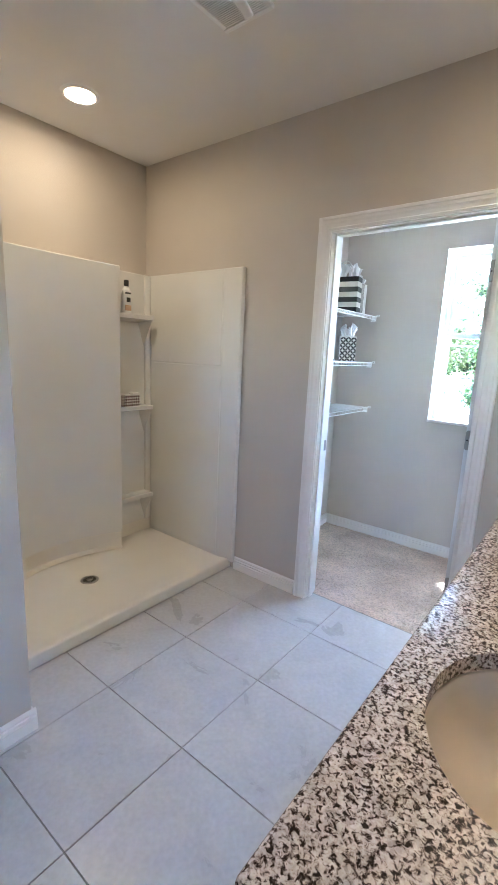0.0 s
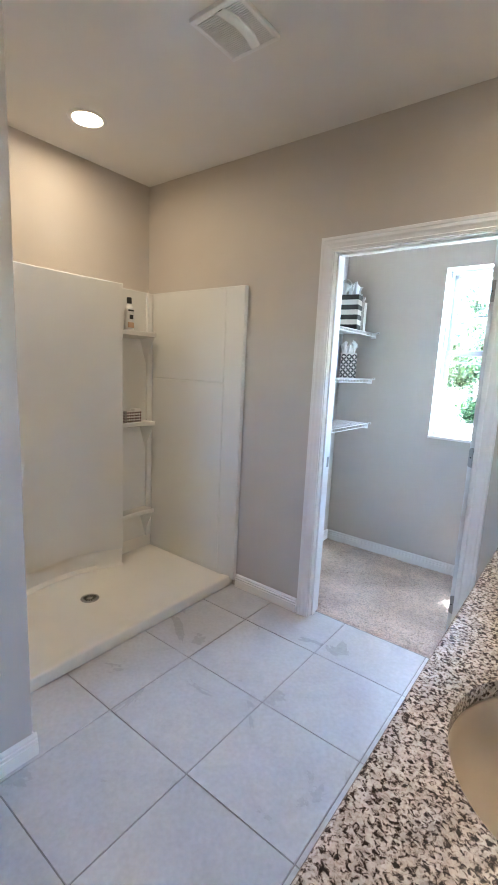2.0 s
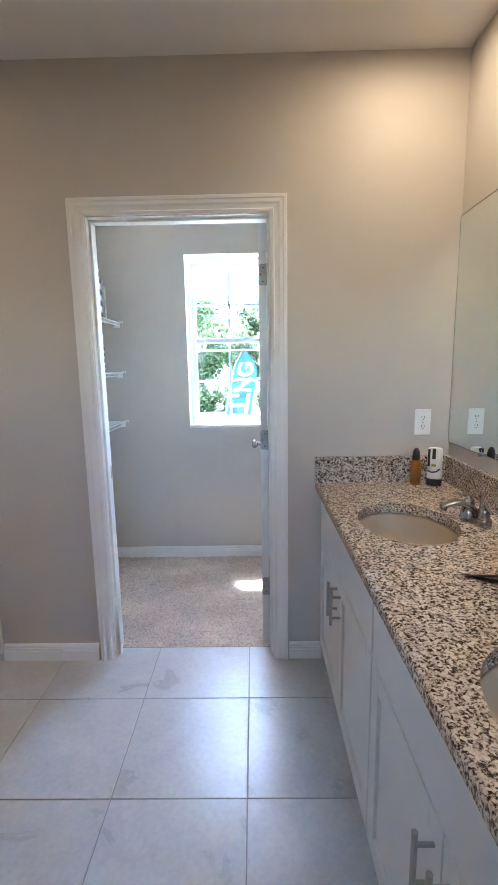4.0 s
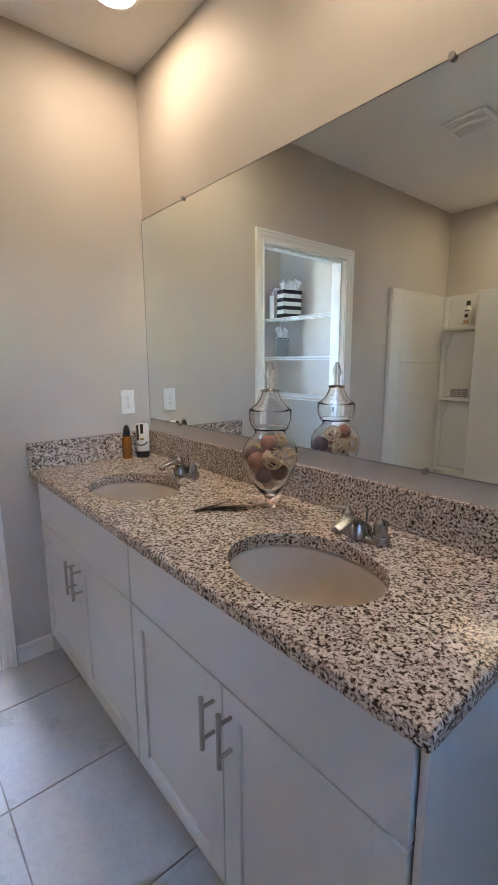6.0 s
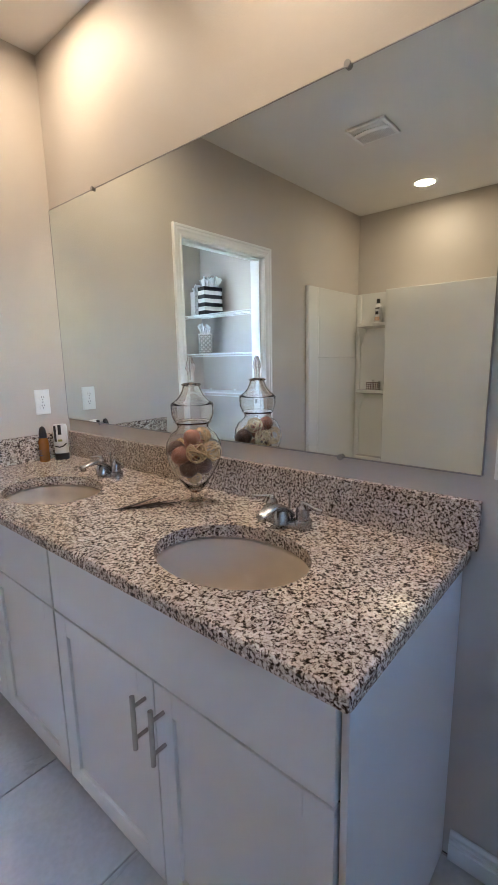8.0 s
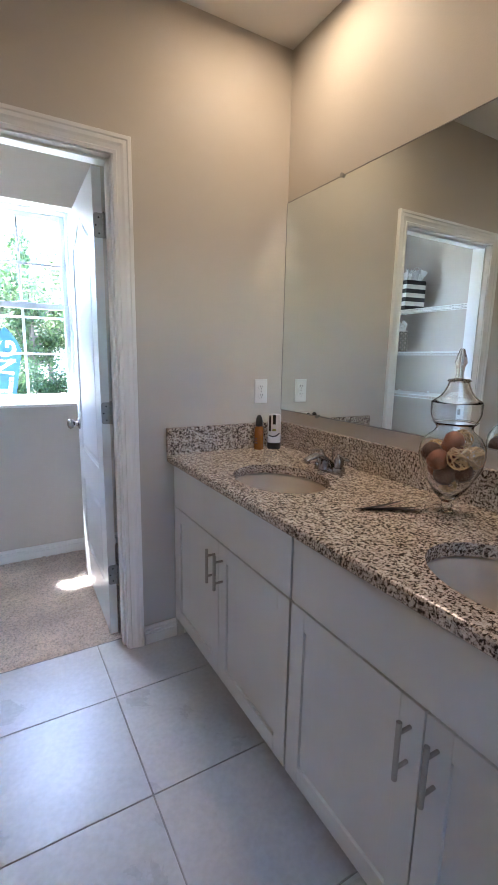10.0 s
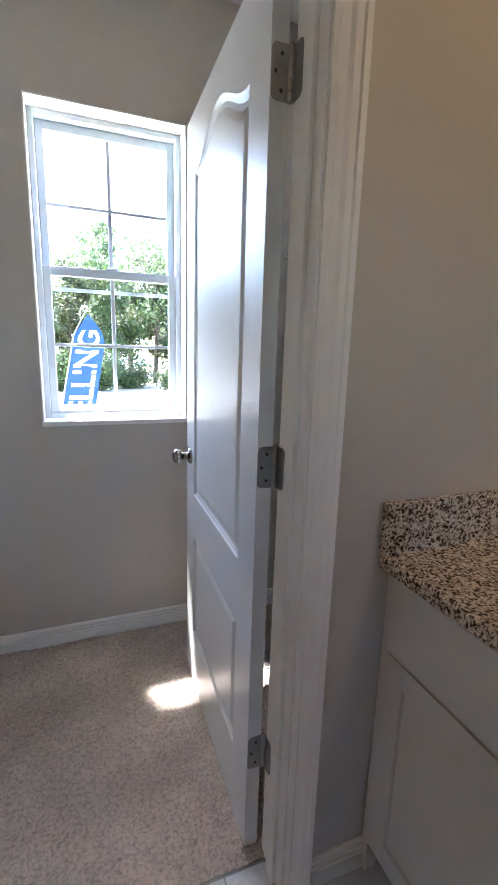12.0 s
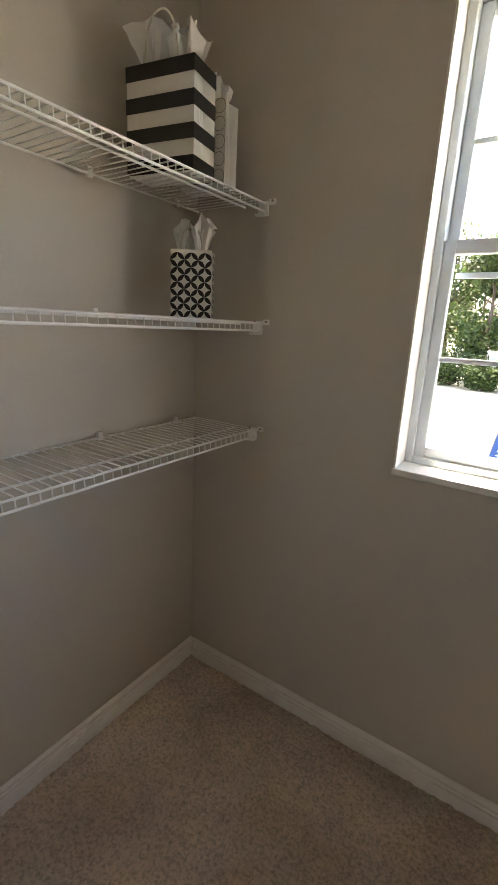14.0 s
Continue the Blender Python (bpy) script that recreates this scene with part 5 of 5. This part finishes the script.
def tree(x, y, height, spread, seed, leaf, low=0.35, count=6500, size=0.085, label="leafy green tree across the street"):
    rnd = random.Random(seed)
    t = thing("tree", label, "tree", (x, y, GRADE), "trees across the street")
    bm = bmesh.new()
    top = Vector((rnd.uniform(-0.3, 0.3), rnd.uniform(-0.3, 0.3), height * 0.8))
    pts = [Vector((0, 0, -0.05)), top * 0.3 + Vector((rnd.uniform(-0.15, 0.15), 0, 0)), top * 0.6, top]
    r0 = 0.016 * height + 0.02
    tube(bm, pts, [r0, r0 * 0.8, r0 * 0.5, r0 * 0.15], 9)
    centres = []
    for k in range(11):
        u = low + (1 - low) * (k + rnd.random()) / 11
        base = top * (u * 0.85)
        ang = rnd.uniform(0, 6.28)
        out = spread * (0.35 + 0.65 * math.sin(math.pi * min(1, (u - low) / (1 - low) * 0.8 + 0.2))) * rnd.uniform(0.5, 1.0)
        tip = base + Vector((math.cos(ang) * out, math.sin(ang) * out, height * rnd.uniform(0.06, 0.22)))
        midp = base.lerp(tip, 0.5) + Vector((0, 0, -0.05 * height * rnd.random()))
        tube(bm, [base, midp, tip], [r0 * 0.35, r0 * 0.22, r0 * 0.06], 6)
        centres.append((tip, spread * rnd.uniform(0.22, 0.42)))
        centres.append((midp, spread * rnd.uniform(0.15, 0.3)))
    centres.append((top, spread * 0.35))
    part("trunk", bm, BARK, t, "brown trunk with limbs", smooth=True)
    v, f = leaf_cloud(centres, count, size, rnd)
    me = bpy.data.meshes.new("crown")
    me.from_pydata(v, [], f)
    me.materials.append(leaf)
    crown = new("crown", me)
    crown.parent = t
    return t


for i, (tx, ty, th_, ts) in enumerate(((-13, 31, 7.5, 3.2), (-8, 30, 6.8, 3.0), (-4, 29, 6.4, 2.8), (0.4, 29, 8.8, 2.6), (2.5, 30.5, 9.4, 2.7), (4.9, 30, 9.0, 2.9), (9.5, 31, 7.6, 3.2))):
    tree(tx, ty, th_, ts, 70 + i, LEAF, low=0.15, count=5000, size=0.12, label="tall dark green tree behind the street trees")
rt = random.Random(21)
for i, (tx, ty, th_, ts) in enumerate(((-9.5, 24, 6.5, 2.4), (-6.8, 21, 5.4, 2.0), (-4.6, 23, 5.2, 2.1), (-2.6, 20.5, 4.4, 1.6), (-1.0, 22.5, 4.9, 1.9), (0.9, 20.5, 5.4, 1.9), (2.6, 22.0, 5.0, 2.0), (4.4, 21, 5.6, 2.1), (6.8, 24, 6.2, 2.4), (-12.5, 26, 7.0, 2.6), (9.5, 25, 6.5, 2.4))):
    tree(tx, ty, th_ * 1.3, ts * 1.1, 40 + i, LEAF if i % 2 else LEAF2, low=0.22)


def shrub(x, y, h, w, seed):
    rnd = random.Random(seed)
    t = thing("shrub", "dense green shrub in the hedge under the trees", "shrub", (x, y, GRADE), "shrubs across the street")
    bm = bmesh.new()
    cs = []
    for k in range(6):
        tip = Vector((rnd.uniform(-w, w) * 0.7, rnd.uniform(-0.4, 0.4), h * rnd.uniform(0.35, 0.85)))
        tube(bm, [Vector((tip.x * 0.2, 0, -0.02)), tip * 0.6, tip], [0.03, 0.018, 0.006], 6)
        cs.append((tip, h * rnd.uniform(0.25, 0.4)))
        cs.append((tip * 0.5, h * 0.3))
    part("stems", bm, BARK, t)
    v, f = leaf_cloud(cs, 2200, 0.06, rnd)
    me = bpy.data.meshes.new("foliage")
    me.from_pydata([(a, b, max(0.01, c)) for a, b, c in v], [], f)
    me.materials.append(LEAF)
    new("foliage", me).parent = t
    return t


for i in range(17):
    shrub(-12 + 1.35 * i + rt.uniform(-0.3, 0.3), 18.6 + rt.uniform(-0.4, 0.6), rt.uniform(0.9, 1.5), 0.9, 90 + i)

SIDING = material("pale_siding", (0.62, 0.62, 0.60), 0.7, vary=0.05, scale=1.0)
ROOFM = material("grey_shingle", (0.22, 0.21, 0.20), 0.9, vary=0.2, scale=3.0)
house = thing("house", "pale house with a grey gable roof behind the trees", "house", (-1.2, 40.0, GRADE))
part("wall", boxes((-6, 6, 0, 8, 0, 2.7)), SIDING, house)
bm = bmesh.new()
sweep(bm, [(-0.5, 2.6), (4, 4.6), (8.5, 2.6)], (-6.4, 0, 0), (6.4, 0, 0), (0, 1, 0))
part("roof", bm, ROOFM, house)
for hx in (-3.6, 0.2, 3.4):
    wd = part("window", boxes((hx - 0.5, hx + 0.5, -0.05, 0.02, 0.9, 2.1)), TRIM, house)
    part("pane", boxes((hx - 0.43, hx + 0.43, -0.06, -0.045, 0.97, 2.03)), BLACK, wd)

# feather flag
FLAGM = material("blue_flag_cloth", (0.025, 0.085, 0.25), 0.7, vary=0.12, scale=5)
LETTER = material("white_flag_print", (0.80, 0.80, 0.80), 0.7, vary=0.02)
FLAG_AT = Vector((-0.86, 8.0, 0.0))
flag = thing("feather_flag", "blue feather flag with white lettering on a pole in the lawn", "flag", (FLAG_AT.x, FLAG_AT.y, GRADE))
LEAN = 0.17
part("pole", tube(bmesh.new(), [(-0.215, 0, 0), (-0.065, 0, 0.9), (0.105, 0, 1.75), (0.27, 0, 2.07)], [0.014, 0.012, 0.008, 0.005], 10), NICKEL, flag, "thin metal pole", smooth=True)


def flag_point(u, v, lift=0.0):
    """u across (0 to 1), v up in metres from the ground."""
    top = 2.03
    width = 0.43 if v < 1.62 else 0.43 * (1 - ((v - 1.62) / (top - 1.62)) ** 1.6)
    shift = 0.0 if v < 1.62 else 0.16 * ((v - 1.62) / (top - 1.62)) ** 1.4
    x = -0.02 + LEAN * (v - 1.1) + shift + u * width
    y = 0.035 * math.sin(u * 4.0 + v * 2.3) * u - lift
    return Vector((x, y, v))


bm = bmesh.new()
rows = [[bm.verts.new(flag_point(i / 10, 0.12 + 1.905 * j / 48)) for i in range(11)] for j in range(49)]
for r0_, r1_ in zip(rows, rows[1:]):
    for i in range(10):
        bm.faces.new((r0_[i], r0_[i + 1], r1_[i + 1], r1_[i]))
bmesh.ops.solidify(bm, geom=bm.faces[:], thickness=0.003)
part("cloth", bm, FLAGM, flag, "blue printed cloth", smooth=True)


def flag_word(word, v0, v1):
    """A word that reads upwards along the flag, wrapped on its cloth."""
    cu = bpy.data.curves.new("text", "FONT")
    cu.body, cu.size, cu.extrude, cu.offset = word, 1.0, 0.0, 0.02
    ob = new("text", cu)
    bpy.context.view_layer.update()
    me = bpy.data.meshes.new_from_object(ob.evaluated_get(bpy.context.evaluated_depsgraph_get()))
    bpy.data.objects.remove(ob)
    xs = [v.co.x for v in me.vertices]
    ys = [v.co.y for v in me.vertices]
    bm = bmesh.new()
    bm.from_mesh(me)
    bpy.data.meshes.remove(me)
    for v in bm.verts:
        a = (v.co.x - min(xs)) / (max(xs) - min(xs))
        b = (v.co.y - min(ys)) / (max(ys) - min(ys))
        v.co = flag_point(0.86 - 0.72 * b, v0 + (v1 - v0) * a, 0.012)
    return part("lettering", bm, LETTER, flag, "white letters reading upward")


flag_word("NOW", 0.16, 0.45)
flag_word("SELLING", 0.53, 1.82)

# ---- floor tiles ----
P, JOINT = 0.4535, 0.0042
tx0, ty0 = -0.456 - 5 * P, 1.873 - 7 * P


def tile_mesh(w, l):
    bm = boxes((-w / 2, w / 2, -l / 2, l / 2, -0.006, 0.0), bevel=0.0012)
    return mesh_of("tile", bm, TILE)


made = {}
for i in range(8):
    for j in range(8):
        x0, x1 = tx0 + i * P + JOINT / 2, tx0 + (i + 1) * P - JOINT / 2
        y0, y1 = ty0 + j * P + JOINT / 2, ty0 + (j + 1) * P - JOINT / 2
        x0, x1 = max(x0, WEST + 0.003), min(x1, EAST - 0.003)
        y0, y1 = max(y0, SOUTH + 0.003), min(y1, 2.228)
        if x1 - x0 < 0.02 or y1 - y0 < 0.02:
            continue
        key = (round(x1 - x0, 4), round(y1 - y0, 4))
        if key not in made:
            made[key] = tile_mesh(*key)
        share("tile", made[key], floor, ((x0 + x1) / 2, (y0 + y1) / 2, 0.0))
